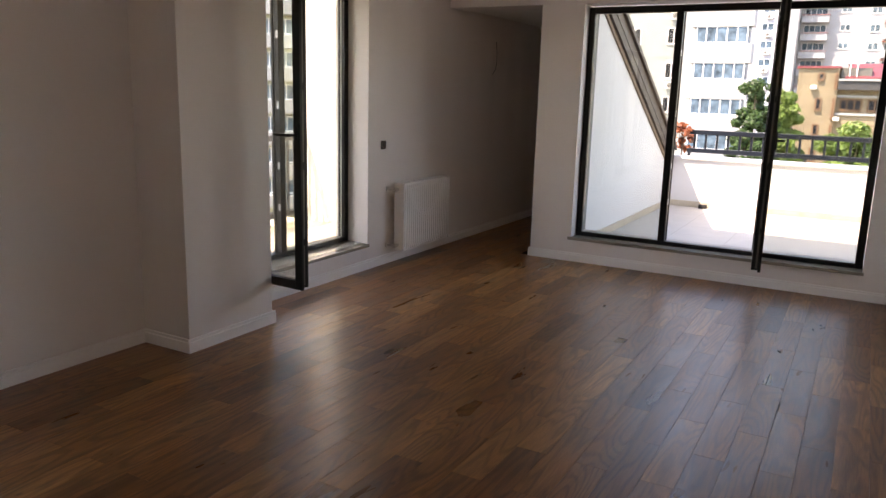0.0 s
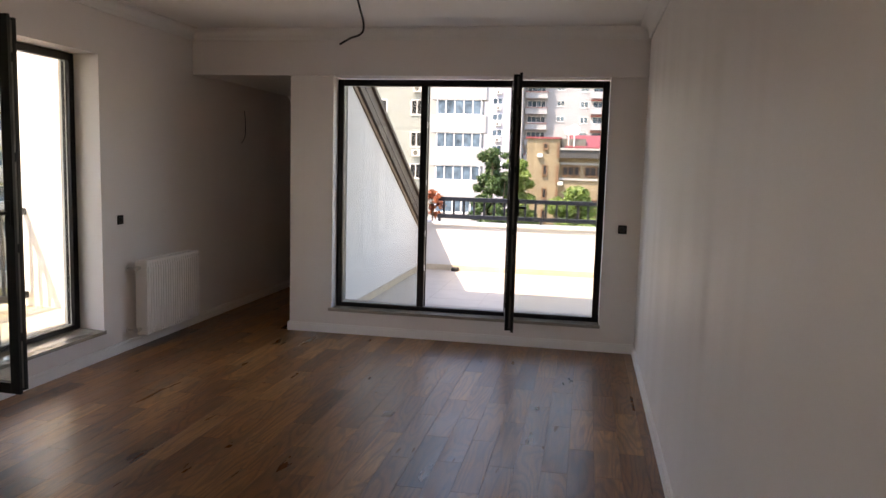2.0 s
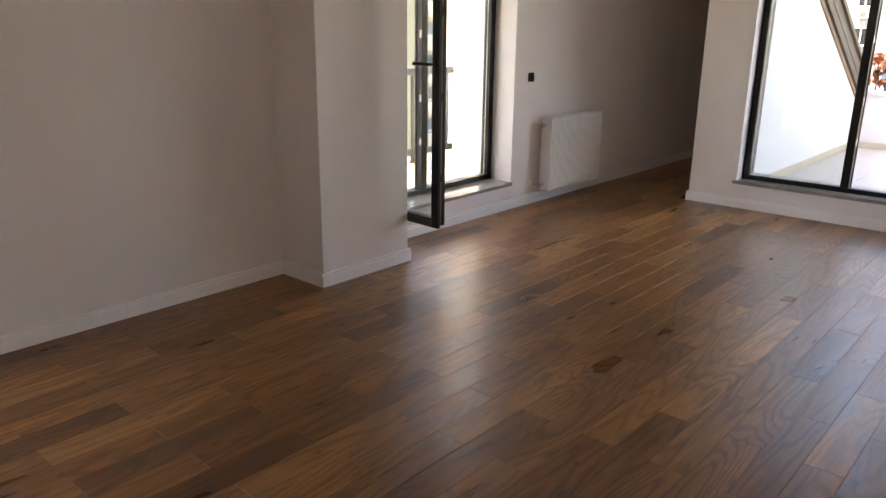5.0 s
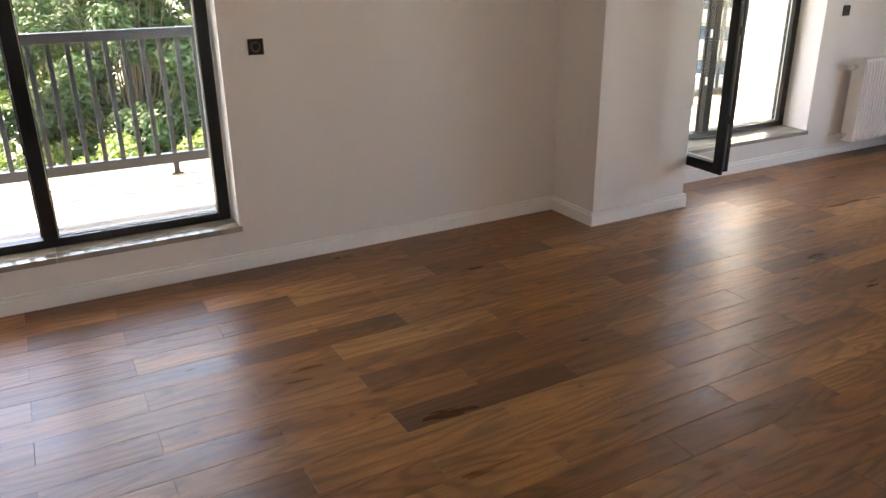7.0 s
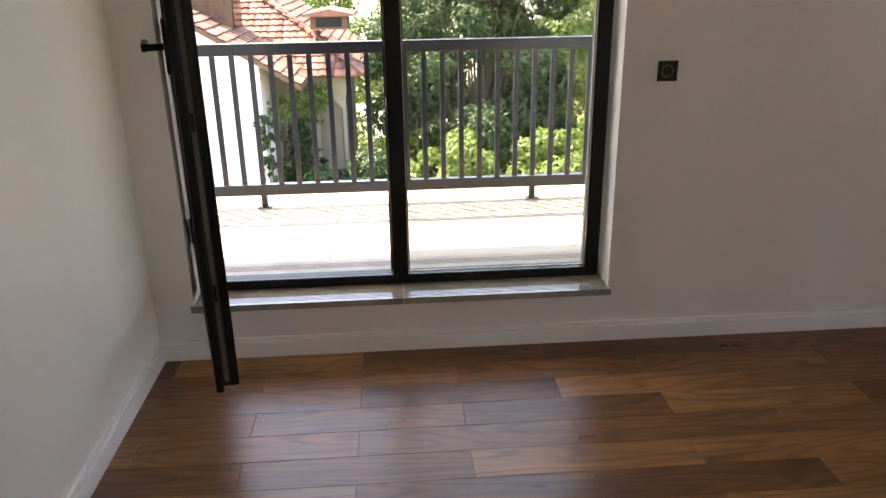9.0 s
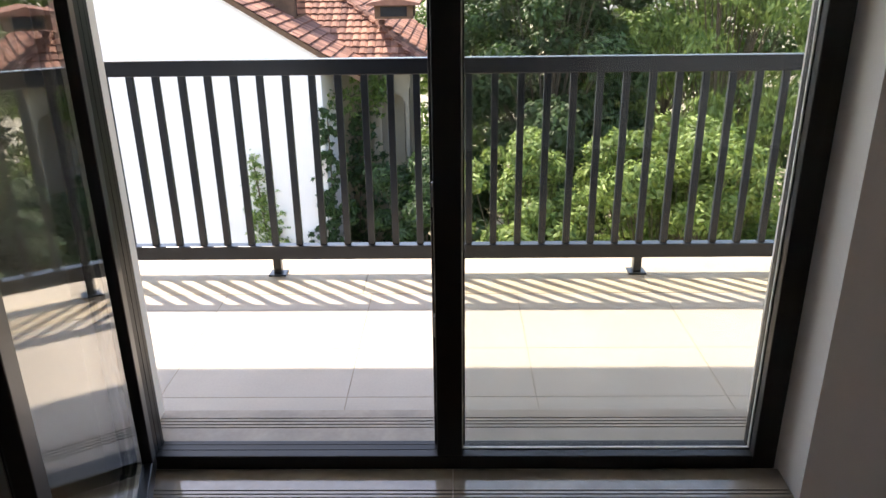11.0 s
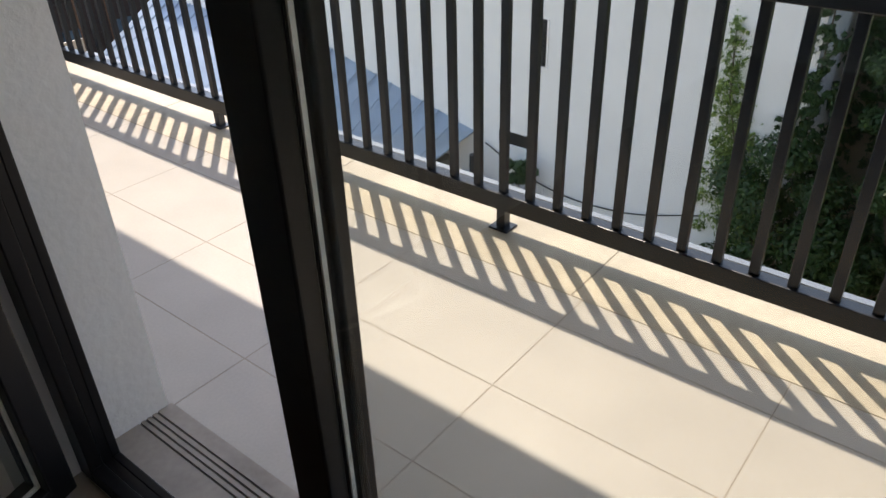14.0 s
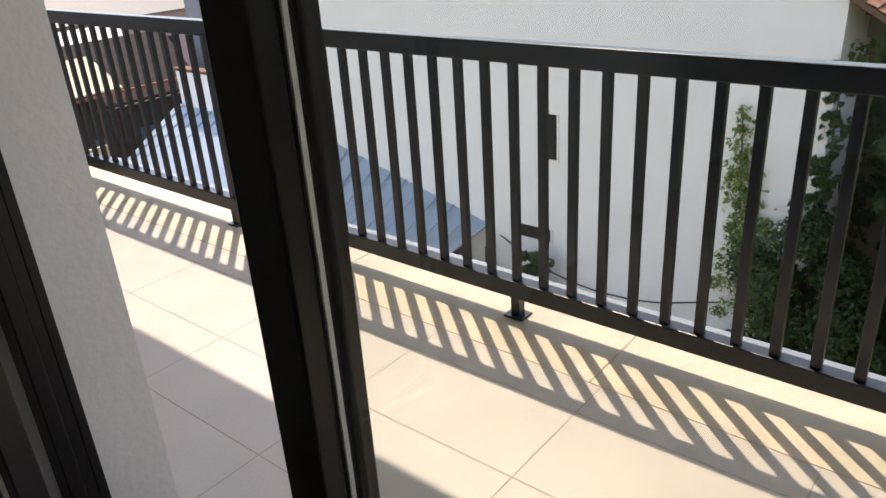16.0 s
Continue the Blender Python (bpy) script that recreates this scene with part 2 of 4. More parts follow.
setting("wall_west", west_wall(-0.2, 0.0, -0.3, 11.3, -0.3, 3.0), PAINT, "white painted plaster wall with two tall openings", "wall")
setting("wall_west_outer", west_wall(-0.35, -0.2, -3.4, 7.4, -0.3, 3.6), STUCCO, "off-white rough stucco facade", "wall")
setting("pillar", boxes((0.0, 0.388, 3.785, 4.512, 0.0, ZC), bevel=0.004), PAINT, "white plastered pillar standing out of the wall", "pillar")
setting("wall_south", boxes((-0.2, XR + 0.3, -0.3, 0.0, -0.3, 3.0)), PAINT, "plain white painted wall", "wall")
setting("wall_east", boxes((XR, XR + 0.3, 0.0, 8.0, -0.3, 3.0)), PAINT, "plain white painted wall", "wall")
TW = (1.395, 3.89)
setting("wall_north", boxes((0.977, TW[0], YF, 7.98, -0.3, 2.41), (TW[0], TW[1], YF, 7.98, -0.3, SILL),
                            (TW[1], XR, YF, 7.98, -0.3, 2.41)), PAINT, "white painted wall round the terrace window", "wall")
setting("beam", boxes((0.0, XR, 7.605, 7.98, 2.405, 3.0)), PAINT, "white plastered beam above the terrace window", "beam")
setting("ceiling", boxes((-0.2, XR + 0.3, -0.3, 7.6, ZC, 3.0)), CEIL, "plain white ceiling", "ceiling")
setting("roof_block", boxes((-0.35, XR + 0.3, 7.6, 8.02, 3.0, 4.1), (-0.35, XR + 0.3, -0.3, 7.6, 3.0, 3.4)), STUCCO, "upper storey above the room", "roof")
# passage beside the terrace
setting("wall_passage", boxes((0.977, 1.02, 7.98, 11.3, -0.3, 0.9), (0.0, 1.0, 11.3, 11.4, -0.3, 1.7)), PAINT, "white wall between passage and terrace", "wall")
bm = bmesh.new()
va = [bm.verts.new((1.02, y, z)) for y, z in ((7.98, 0.9), (10.93, 0.9), (7.98, 2.45))]
vb = [bm.verts.new((1.42, y, z)) for y, z in ((7.98, 0.9), (10.93, 0.9), (7.98, 2.45))]
bm.faces.new(va), bm.faces.new(vb[::-1])
for i in range(3):
    j = (i + 1) % 3
    bm.faces.new((va[j], va[i], vb[i], vb[j]))
bmesh.ops.recalc_face_normals(bm, faces=bm.faces)
WHITE = mat("white terrace render", (0.66, 0.66, 0.645), 0.85, vary=0.03, scale=1.5, fine=12, bump=0.03)
box(bm, 1.02, 1.42, 7.98, 11.5, -0.3, 0.9)
setting("wall_gable", bm, WHITE, "white sloping-topped side wall of the terrace", "wall")


def slab_along(profile, x0, x1):
    b = bmesh.new()
    l = [b.verts.new((x0, y, z)) for y, z in profile]
    r = [b.verts.new((x1, y, z)) for y, z in profile]
    b.faces.new(l), b.faces.new(r[::-1])
    for i in range(len(profile)):
        j = (i + 1) % len(profile)
        b.faces.new((l[j], l[i], r[i], r[j]))
    bmesh.ops.recalc_face_normals(b, faces=b.faces)
    return b


ROOFWOOD = mat("brown stained roof timber", (0.05, 0.028, 0.018), 0.6, vary=0.3, scale=14, fine=80, bump=0.2)
ROOFPALE = mat("beige roof trim", (0.20, 0.14, 0.10), 0.6, vary=0.2)
ROOFMID = mat("grey-brown roof timber", (0.075, 0.052, 0.042), 0.6, vary=0.25, scale=12, fine=70, bump=0.2)
sl = -0.526
roof = thing("sloping_roof", "brown timber-edged roof sloping down beside the terrace", "roof", kind="structure")


def sloped(z, h, ya=7.98, yb=11.55):
    za, zb = z + sl * (ya - 7.98), z + sl * (yb - 7.98)
    return [(ya, za), (yb, zb), (yb, zb + h), (ya, za + h)]


part("fascia", slab_along(sloped(2.43, 0.05), 1.0, 1.44), ROOFPALE, roof, "beige lower trim board")
part("fascia", slab_along(sloped(2.48, 0.10), 1.0, 1.47), ROOFWOOD, roof, "dark brown timber board")
part("fascia", slab_along(sloped(2.58, 0.035), 1.0, 1.45), ROOFPALE, roof, "thin beige strip")
part("fascia", slab_along(sloped(2.615, 0.135), 1.0, 1.46), ROOFMID, roof, "grey-brown timber board")
part("roof_sheet", slab_along(sloped(2.75, 0.05), 1.0, 1.49), ROOFWOOD, roof, "dark brown edge board")
part("roof_edge", slab_along(sloped(2.80, 0.05), 1.0, 1.47), ROOFPALE, roof, "beige metal roof edge")


setting("ceiling_passage", slab_along([(7.98, 2.42), (9.9, 2.42), (11.3, 1.6), (11.3, 1.7), (9.9, 2.5), (7.98, 2.5)], 0.0, 1.0), CEIL, "white sloping passage ceiling", "ceiling")

setting("wall_passage_upper", slab_along([(7.98, 0.9), (11.3, 0.9), (11.3, 1.62), (9.9, 2.43), (7.98, 2.43)], 0.977, 1.02), PAINT, "white wall between passage and terrace", "wall")


# skirting boards
def skirting(rows):
    b = bmesh.new()
    for x0, x1, y0, y1, nx, ny in rows:
        box(b, x0, x1, y0, y1, 0.0, 0.065)
        d = 0.005
        box(b, x0 + (2 * d if nx < 0 else 0), x1 - (2 * d if nx > 0 else 0), y0 + (2 * d if ny < 0 else 0), y1 - (2 * d if ny > 0 else 0), 0.065, 0.070)
        box(b, x0 + (d if nx < 0 else 0), x1 - (d if nx > 0 else 0), y0 + (d if ny < 0 else 0), y1 - (d if ny > 0 else 0), 0.070, 0.084)
    return b


T = 0.018
setting("baseboard", skirting([
    (0, T, 0, 3.785, 1, 0), (0, 0.388, 3.785 - T, 3.785, 0, -1), (0.388, 0.388 + T, 3.785 - T, 4.512 + T, 1, 0), (0, 0.388, 4.512, 4.512 + T, 0, 1),
    (0, T, 4.512 + T, 11.3, 1, 0), (0.977 - T, XR, YF - T, YF, 0, -1), (0.977 - T, 0.977, YF, 11.3, -1, 0),
    (XR - T, XR, 0, YF - T, -1, 0), (T, XR - T, 0, T, 0, 1)]), TRIM, "white skirting board with a stepped top", "baseboard")


# cove at the ceiling
def cove(a, b, inward):
    bmc = bmesh.new()
    a, b, n = Vector(a), Vector(b), Vector(inward)
    pts = [(0, -0.10), (0.012, -0.10), (0.016, -0.085)]
    for k in range(7):
        f = math.pi / 2 * k / 6
        pts.append((0.085 - 0.065 * math.cos(f), -0.08 + 0.065 * math.sin(f)))
    pts += [(0.1, -0.012), (0.1, 0.0), (0, 0)]
    rows = [[bmc.verts.new(o + n * u + Vector((0, 0, v))) for u, v in pts] for o in (a, b)]
    for i in range(len(pts)):
        j = (i + 1) % len(pts)
        bmc.faces.new((rows[0][i], rows[0][j], rows[1][j], rows[1][i]))
    bmesh.ops.recalc_face_normals(bmc, faces=bmc.faces)
    return bmc


for nm, a, b, n in (("cornice_west", (0, 0, ZC), (0, 7.605, ZC), (1, 0, 0)), ("cornice_north", (0, 7.605, ZC), (XR, 7.605, ZC), (0, -1, 0)),
                    ("cornice_east", (XR, 0, ZC), (XR, 7.605, ZC), (-1, 0, 0)), ("cornice_south", (0, 0, ZC), (XR, 0, ZC), (0, 1, 0))):
    setting(nm, cove(a, b, n), CEIL, "white plaster cove along the ceiling", "cornice")


# ---- french windows ----
def leaf(at, rz, w, h, side, lever=1.02):
    """An opened sash: hinge line at the origin, reaching along +X; its room face looks to -Y * side."""
    ob = thing("window_sash", "opened black aluminium glazed sash standing into the room", "window", "opened sashes", at=at, rz=rz)

    def q(x0, x1, ya, yb, z0, z1, bm_, bev=0.003):
        y0, y1 = sorted((ya * side, yb * side))
        box(bm_, x0, x1, y0, y1, z0, z1, bevel=bev)
    s = 0.062
    for nm, x0, x1, z0, z1 in (("stile", 0, s, 0, h), ("stile", w - s, w, 0, h), ("rail", s, w - s, 0, s), ("rail", s, w - s, h - s, h)):
        b = bmesh.new()
        e0, e1 = (0.014 if x0 == 0 else 0), (0.014 if x1 == w else 0)
        f0, f1 = (0.014 if z0 == 0 else 0), (0.014 if z1 == h else 0)
        q(x0, x1, -0.040, -0.018, z0, z1, b)
        q(x0 + e0, x1 - e1, -0.018, 0.004, z0 + f0, z1 - f1, b, 0.0)
        q(x0 + e0 * 0.5, x1 - e1 * 0.5, 0.004, 0.030, z0 + f0, z1 - f1, b)
        part(nm, b, FRAME, ob)
    b = bmesh.new()
    q(w - 0.012, w - 0.008, -0.013, 0.001, 0.03, h - 0.03, b, 0)
    part("lock_strip", b, SEAL, ob, "grey metal locking strip along the edge")
    for zz in (0.3, 0.8, 1.3, h - 0.25):
        b = bmesh.new()
        q(w - 0.009, w - 0.001, -0.012, -0.002, zz, zz + 0.05, b, 0.001)
        part("locking_pin", b, FRAME, ob)
    b = bmesh.new()
    for ya in (-0.014, 0.012):
        q(s - 0.008, w - s + 0.008, ya, ya + 0.005, s - 0.008, h - s + 0.008, b, 0)
    g = part("pane", b, GLASS, ob, "clear double glazing")
    g.visible_shadow = False
    b = bmesh.new()
    for x0, x1, z0, z1 in ((s - 0.006, s + 0.005, s, h - s), (w - s - 0.005, w - s + 0.006, s, h - s), (s, w - s, s - 0.006, s + 0.005), (s, w - s, h - s - 0.005, h - s + 0.006)):
        q(x0, x1, -0.003, 0.005, z0, z1, b, 0)
    part("spacer", b, SPACER, ob)
    b = bmesh.new()
    q(w - 0.045, w - 0.018, -0.052, -0.040, lever - 0.07, lever + 0.07, b, 0.004)
    q(w - 0.04, w - 0.023, -0.10, -0.052, lever - 0.009, lever + 0.009, b, 0.003)
    q(w - 0.17, w - 0.023, -0.108, -0.09, lever - 0.011, lever + 0.011, b, 0.005)
    part("handle", b, FRAME, ob, "black lever handle")
    for zz in (0.2, h - 0.3):
        b = bmesh.new()
        tube(b, (-0.008, -0.035 * side, zz), (-0.008, -0.035 * side, zz + 0.1), 0.011)
        part("hinge", b, FRAME, ob)
    return ob


def frame_bar(bm_, u0, u1, z0, z1, lip0=0.0, lip1=0.0, lipz0=0.0, lipz1=0.0, depth=0.0):
    """A bar in local coordinates: u along the wall, v = 0 at the room face, v growing outwards."""
    box(bm_, u0, u1, 0.0, 0.03, z0, z1, bevel=0.003)
    box(bm_, u0, u1, 0.03, 0.05, z0, z1)
    box(bm_, u0 - lip0, u1 + lip1, 0.05, 0.07, z0 - lipz0, z1 + lipz1, bevel=0.003)


def french_window(name, m, width, z0, z1, mullions, opened, label, plates):
    """Frame in local coordinates (u, v, z) placed by m."""
    ob = tagged(new(name), label, "window", kind="structure")
    ob.matrix_basis = m
    j, k = 0.058, 0.032
    for nm, u0, u1 in (("jamb", 0.0, j), ("jamb", width - j, width)):
        b = bmesh.new()
        frame_bar(b, u0, u1, z0, z1)
        part(nm, b, FRAME, ob)
    edges = [j] + [c for mu in mullions for c in (mu - k, mu + k)] + [width - j]
    for mu in mullions:
        b = bmesh.new()
        frame_bar(b, mu - k, mu + k, z0 + 0.04, z1 - 0.058, 0.008, 0.008)
        part("mullion", b, FRAME, ob)
    for nm, za, zb in (("bottom_rail", z0, z0 + 0.04), ("head_rail", z1 - 0.058, z1)):
        b = bmesh.new()
        frame_bar(b, j, width - j, za, zb)
        part(nm, b, FRAME, ob)
    for i in range(len(mullions) + 1):
        if i in opened:
            continue
        u0, u1 = edges[2 * i], edges[2 * i + 1]
        b = boxes((u0, u1, 0.024, 0.028, z0 + 0.04, z1 - 0.058), (u0, u1, 0.044, 0.048, z0 + 0.04, z1 - 0.058))
        g = part("pane", b, GLASS, ob, "clear double glazing")
        g.visible_shadow = False
        s = 0.003
        b = boxes((u0, u0 + s, 0.033, 0.039, z0 + 0.04, z1 - 0.058), (u1 - s, u1, 0.033, 0.039, z0 + 0.04, z1 - 0.058),
                  (u0 + s, u1 - s, 0.033, 0.039, z0 + 0.04, z0 + 0.043), (u0 + s, u1 - s, 0.033, 0.039, z1 - 0.061, z1 - 0.058))
        part("spacer", b, SPACER, ob, "silver perforated glazing spacer")
    for u, d in plates:
        for zz in (0.62, 0.95, 1.42, 1.95):
            part("strike_plate", boxes((min(u, u + d), max(u, u + d), 0.004, 0.024, zz, zz + 0.055), bevel=0.001), PLATE, ob, "small light metal strike plate")
    return ob


# u -> y, v -> -x for the west wall
MW1 = Matrix(((0, -1, 0, -0.125), (1, 0, 0, W1[0]), (0, 0, 1, 0), (0, 0, 0, 1)))
MW2 = Matrix(((0, -1, 0, -0.205), (1, 0, 0, W2[0]), (0, 0, 1, 0), (0, 0, 0, 1)))
MTW = Matrix(((1, 0, 0, TW[0]), (0, 1, 0, 7.76), (0, 0, 1, 0), (0, 0, 0, 1)))
wz0, wz1 = 0.237, HEAD - 0.002
french_window("window_1", MW1, W1[1] - W1[0] - 0.01, wz0, wz1, [0.977 - W1[0]], {0}, "black aluminium french window with one open bay", [(0.977 - W1[0] - 0.032, -0.003)])
french_window("window_2", MW2, W2[1] - W2[0] - 0.01, wz0, wz1, [5.32 - W2[0]], {0}, "black aluminium french window with one open bay", [(5.32 - W2[0] - 0.032, -0.003)])
french_window("window_3", MTW, TW[1] - TW[0] - 0.004, wz0, wz1, [0.83, 1.66], {1}, "wide black three-bay terrace window with its middle bay open", [(0.83 + 0.032, 0.003)])
leaf((-0.085, 0.205, 0.268), 16.0, 0.845, 2.085, 1)
leaf((-0.165, 4.60, 0.268), -4.0, 0.83, 2.085, 1)
leaf((3.062, 7.725, 0.272), -83.5, 0.80, 2.085, -1)


def sill(name, x0, x1, y0, y1, z, th, material, grooves, along, split=None, label="", fall=0.0):
    """A stone sill with anti-slip grooves; along: 'x' or 'y'."""
    ob = tagged(new(name), label, "window sill", kind="structure")
    if split is None:
        spans = [(y0, y1)] if along == "y" else [(x0, x1)]
    elif along == "y":
        spans = [(y0, split - 0.001), (split + 0.001, y1)]
    else:
        spans = [(x0, split - 0.001), (split + 0.001, x1)]
    for a, b in spans:
        bx = (x0, x1, a, b) if along == "y" else (a, b, y0, y1)
        bmx = bmesh.new()
        # the slab is cut into strips, so that the grooves are real gaps over a lower bed
        lo, hi = (x0, x1) if along == "y" else (y0, y1)
        cuts = [lo] + [c for g in grooves for c in (g - 0.0024, g + 0.0024)] + [hi]
        for i in range(0, len(cuts), 2):
            c0, c1 = cuts[i], cuts[i + 1]
            if along == "y":
                box(bmx, c0, c1, a, b, z - 0.006, z)
            else:
                box(bmx, a, b, c0, c1, z - 0.006, z)
        box(bmx, bx[0], bx[1], bx[2], bx[3], z - th, z - 0.006)
        part("slab", bmx, material, ob)
        # dark strips on the lower bed paint the shade into each cut
        for g in grooves:
            gb = (g - 0.0022, g + 0.0022, a, b) if along == "y" else (a, b, g - 0.0022, g + 0.0022)
            part("shade_strip", boxes((*gb, z - 0.006, z - 0.004)), GROOVE_SHADE, ob)
    if fall:
        o = Vector((x0, y0, z))
        ob.matrix_basis = Matrix.Translation(o) @ pose(0, 0, 0, 0, fall, 0) @ Matrix.Translation(-o)
    return ob


GI = [-0.008, -0.021, -0.034, -0.047]
sill("window_sill_1", -0.125, 0.012, W1[0] - 0.012, W1[1] + 0.012, 0.237, 0.027, MARBLE, sorted(GI), "y", 0.985, "polished beige marble inner sill with fine grooves", 2.5)
sill("window_sill_2", -0.205, 0.012, W2[0], W2[1] + 0.014, 0.237, 0.027, MARBLE, sorted(GI), "y", 5.32, "polished beige marble inner sill", 2.5)
sill("window_sill_3", TW[0] - 0.03, TW[1] + 0.01, 7.615, 7.76, 0.237, 0.027, MARBLE, [], "x", 2.4, "polished beige marble inner sill")
GO = sorted([-0.275, -0.29, -0.305, -0.32])
sill("outer_sill_1", -0.36, -0.194, W1[0], W1[1], 0.262, 0.05, MARBLE_OUT, GO, "y", None, "weathered stone outer threshold with four grooves")
sill("outer_sill_2", -0.36, -0.274, W2[0], W2[1], 0.262, 0.05, MARBLE_OUT, GO[:2], "y", None, "weathered stone outer threshold")
sill("outer_sill_3", TW[0], TW[1], 7.83, 8.0, 0.262, 0.05, MARBLE_OUT, [], "x", None, "weathered stone outer threshold")


# ---- radiator ----
def radiator():
    ob = thing("radiator", "white ribbed steel panel radiator under the wall box", "radiator", at=(0, 0, 0))
    y0, y1, z0, z1, xf = 6.555, 7.42, 0.115, 0.752, 0.155
    # one pressed sheet with upright ribs
    b = bmesh.new()
    n = 22
    line = [(y0 + 0.012, 0.0)]
    for i in range(n):
        c = y0 + 0.035 + (y1 - y0 - 0.07) * i / (n - 1)
        line += [(c - 0.014, 0.0), (c - 0.010, 1.0), (c + 0.010, 1.0), (c + 0.014, 0.0)]
    line.append((y1 - 0.012, 0.0))
    levels = [(z0 + 0.012, 0.6), (z0 + 0.035, 0.6), (z0 + 0.05, 1.0), (z1 - 0.06, 1.0), (z1 - 0.045, 0.6), (z1 - 0.02, 0.6)]
    grid = [[b.verts.new((xf - 0.016 + 0.016 * r * f, y, z)) for y, r in line] for z, f in levels]
    for lo, hi in zip(grid[:-1], grid[1:]):
        for i in range(len(line) - 1):
            b.faces.new((lo[i], lo[i + 1], hi[i + 1], hi[i]))
    rim = bmesh.ops.extrude_edge_only(b, edges=[x for x in b.edges if x.is_boundary])
    bmesh.ops.translate(b, vec=(-0.012, 0, 0), verts=[v for v in rim["geom"] if isinstance(v, bmesh.types.BMVert)])
    part("front_panel", b, ENAMEL, ob)
    part("back_panel", boxes((0.056, 0.066, y0 + 0.012, y1 - 0.012, z0 + 0.012, z1 - 0.02), bevel=0.002), ENAMEL, ob)
    for s in (y0, y1 - 0.012):
        part("side_panel", boxes((0.045, xf - 0.002, s, s + 0.012, z0 + 0.005, z1 - 0.01), bevel=0.003), ENAMEL, ob)
    b = boxes((0.045, 0.055, y0, y1, z1 - 0.02, z1), (xf - 0.012, xf - 0.002, y0, y1, z1 - 0.02, z1))
    for i in range(52):
        c = y0 + 0.01 + (y1 - y0 - 0.02) * i / 51
        box(b, 0.055, xf - 0.012, c - 0.004, c + 0.004, z1 - 0.012, z1 - 0.002)
    part("top_grille", b, ENAMEL, ob)
    for z in (z0 + 0.055, z1 - 0.06):
        b = tube(bmesh.new(), (0.085, y0, z), (0.085, y0 - 0.055, z), 0.014)
        tube(b, (0.085, y0 - 0.03, z), (0.085, y0 - 0.068, z), 0.021)
        part("valve", b, CHROME, ob)
        part("pipe", tube(bmesh.new(), (0.085, y0 - 0.055, z), (0.0, y0 - 0.055, z), 0.0095), CHROME, ob)
        part("wall_plate", tube(bmesh.new(), (0.0, y0 - 0.055, z), (0.008, y0 - 0.055, z), 0.024), ENAMEL, ob)
    for y in (y0 + 0.2, y1 - 0.2):
        part("bracket", boxes((0.0, 0.045, y - 0.015, y + 0.015, z0 + 0.1, z1 - 0.1)), ENAMEL, ob)


radiator()


def junction_box(m):
    """An open wall box, set in the wall; +Z local points into the room."""
    ob = tagged(new("junction_box"), "open black electrical wall box without a cover", "wall box", "open wall boxes")
    ob.matrix_basis = m
    b = bmesh.new()
    r = 0.034
    for x0, x1, y0, y1 in ((-r - 0.003, r + 0.003, r, r + 0.003), (-r - 0.003, r + 0.003, -r - 0.003, -r), (-r - 0.003, -r, -r, r), (r, r + 0.003, -r, r)):
        box(b, x0, x1, y0, y1, 0.0, 0.006)
    box(b, -r, r, -r, r, 0.0, 0.0012)
    part("box_rim", b, BLACK, ob)
    b = bmesh.new()
    for i in range(16):
        a0, a1 = 2 * math.pi * i / 16, 2 * math.pi * (i + 1) / 16
        tube(b, (0.021 * math.cos(a0), 0.021 * math.sin(a0), 0.003), (0.021 * math.cos(a1), 0.021 * math.sin(a1), 0.003), 0.0025, 6)
    part("ring", b, SEAL, ob)
    w = cable("wire", [(-0.02, -0.012, 0.002), (-0.008, -0.024, 0.006), (0.01, -0.02, 0.007), (0.018, -0.004, 0.003)], 0.0016, COPPER, parent=ob)
    return ob


JW = Matrix(((0, 0, 1, 0.0), (1, 0, 0, 0), (0, 1, 0, 1.1), (0, 0, 0, 1)))
for y in (1.989, 6.424):
    junction_box(Matrix.Translation((0.0005, y, 0)) @ JW)
junction_box(Matrix(((-1, 0, 0, 4.05), (0, 0, -1, YF - 0.0005), (0, 1, 0, 1.1), (0, 0, 0, 1))))
lampwire = thing("lamp_cable", "bare black cable hanging from the ceiling", "cable", at=(2.37, 5.0, ZC))
cable("cable", [(0.0, 0.0, 0.0), (0.03, 0.0, -0.16), (0.075, 0.0, -0.33), (0.105, 0.0, -0.48), (0.09, 0, -0.5), (0.03, 0.01, -0.52), (-0.03, 0.0, -0.555)], 0.006, WIRE, parent=lampwire)
part("ceiling_hook", tube(bmesh.new(), (0, 0, -0.03), (0, 0, 0), 0.012), WIRE, lampwire)
cable("wall_cable", [(0.004, 8.69, 2.15), (0.02, 8.68, 2.0), (0.018, 8.67, 1.87), (0.012, 8.60, 1.79)], 0.004, WIRE, "thin loose cable hanging from the passage wall", "cable")

# ---- balcony ----
ZB = 0.108
XRAIL = -1.71
YEND = (-3.19, 7.4)
setting("balcony_slab", boxes((-1.98, -0.35, YEND[0] - 0.3, YEND[1], -0.25, ZB - 0.0007)), TILE_GROUT, "concrete balcony slab with grey grout", "balcony floor")
setting("balcony_soffit", boxes((-1.84, -0.35, YEND[0] - 0.3, 6.2, 2.69, 2.95)), STUCCO, "off-white slab over the balcony", "ceiling")
setting("wall_balcony_south", boxes((-1.80, -0.35, YEND[0] - 0.3, YEND[0], ZB, 2.69)), STUCCO, "off-white end wall of the balcony", "wall")
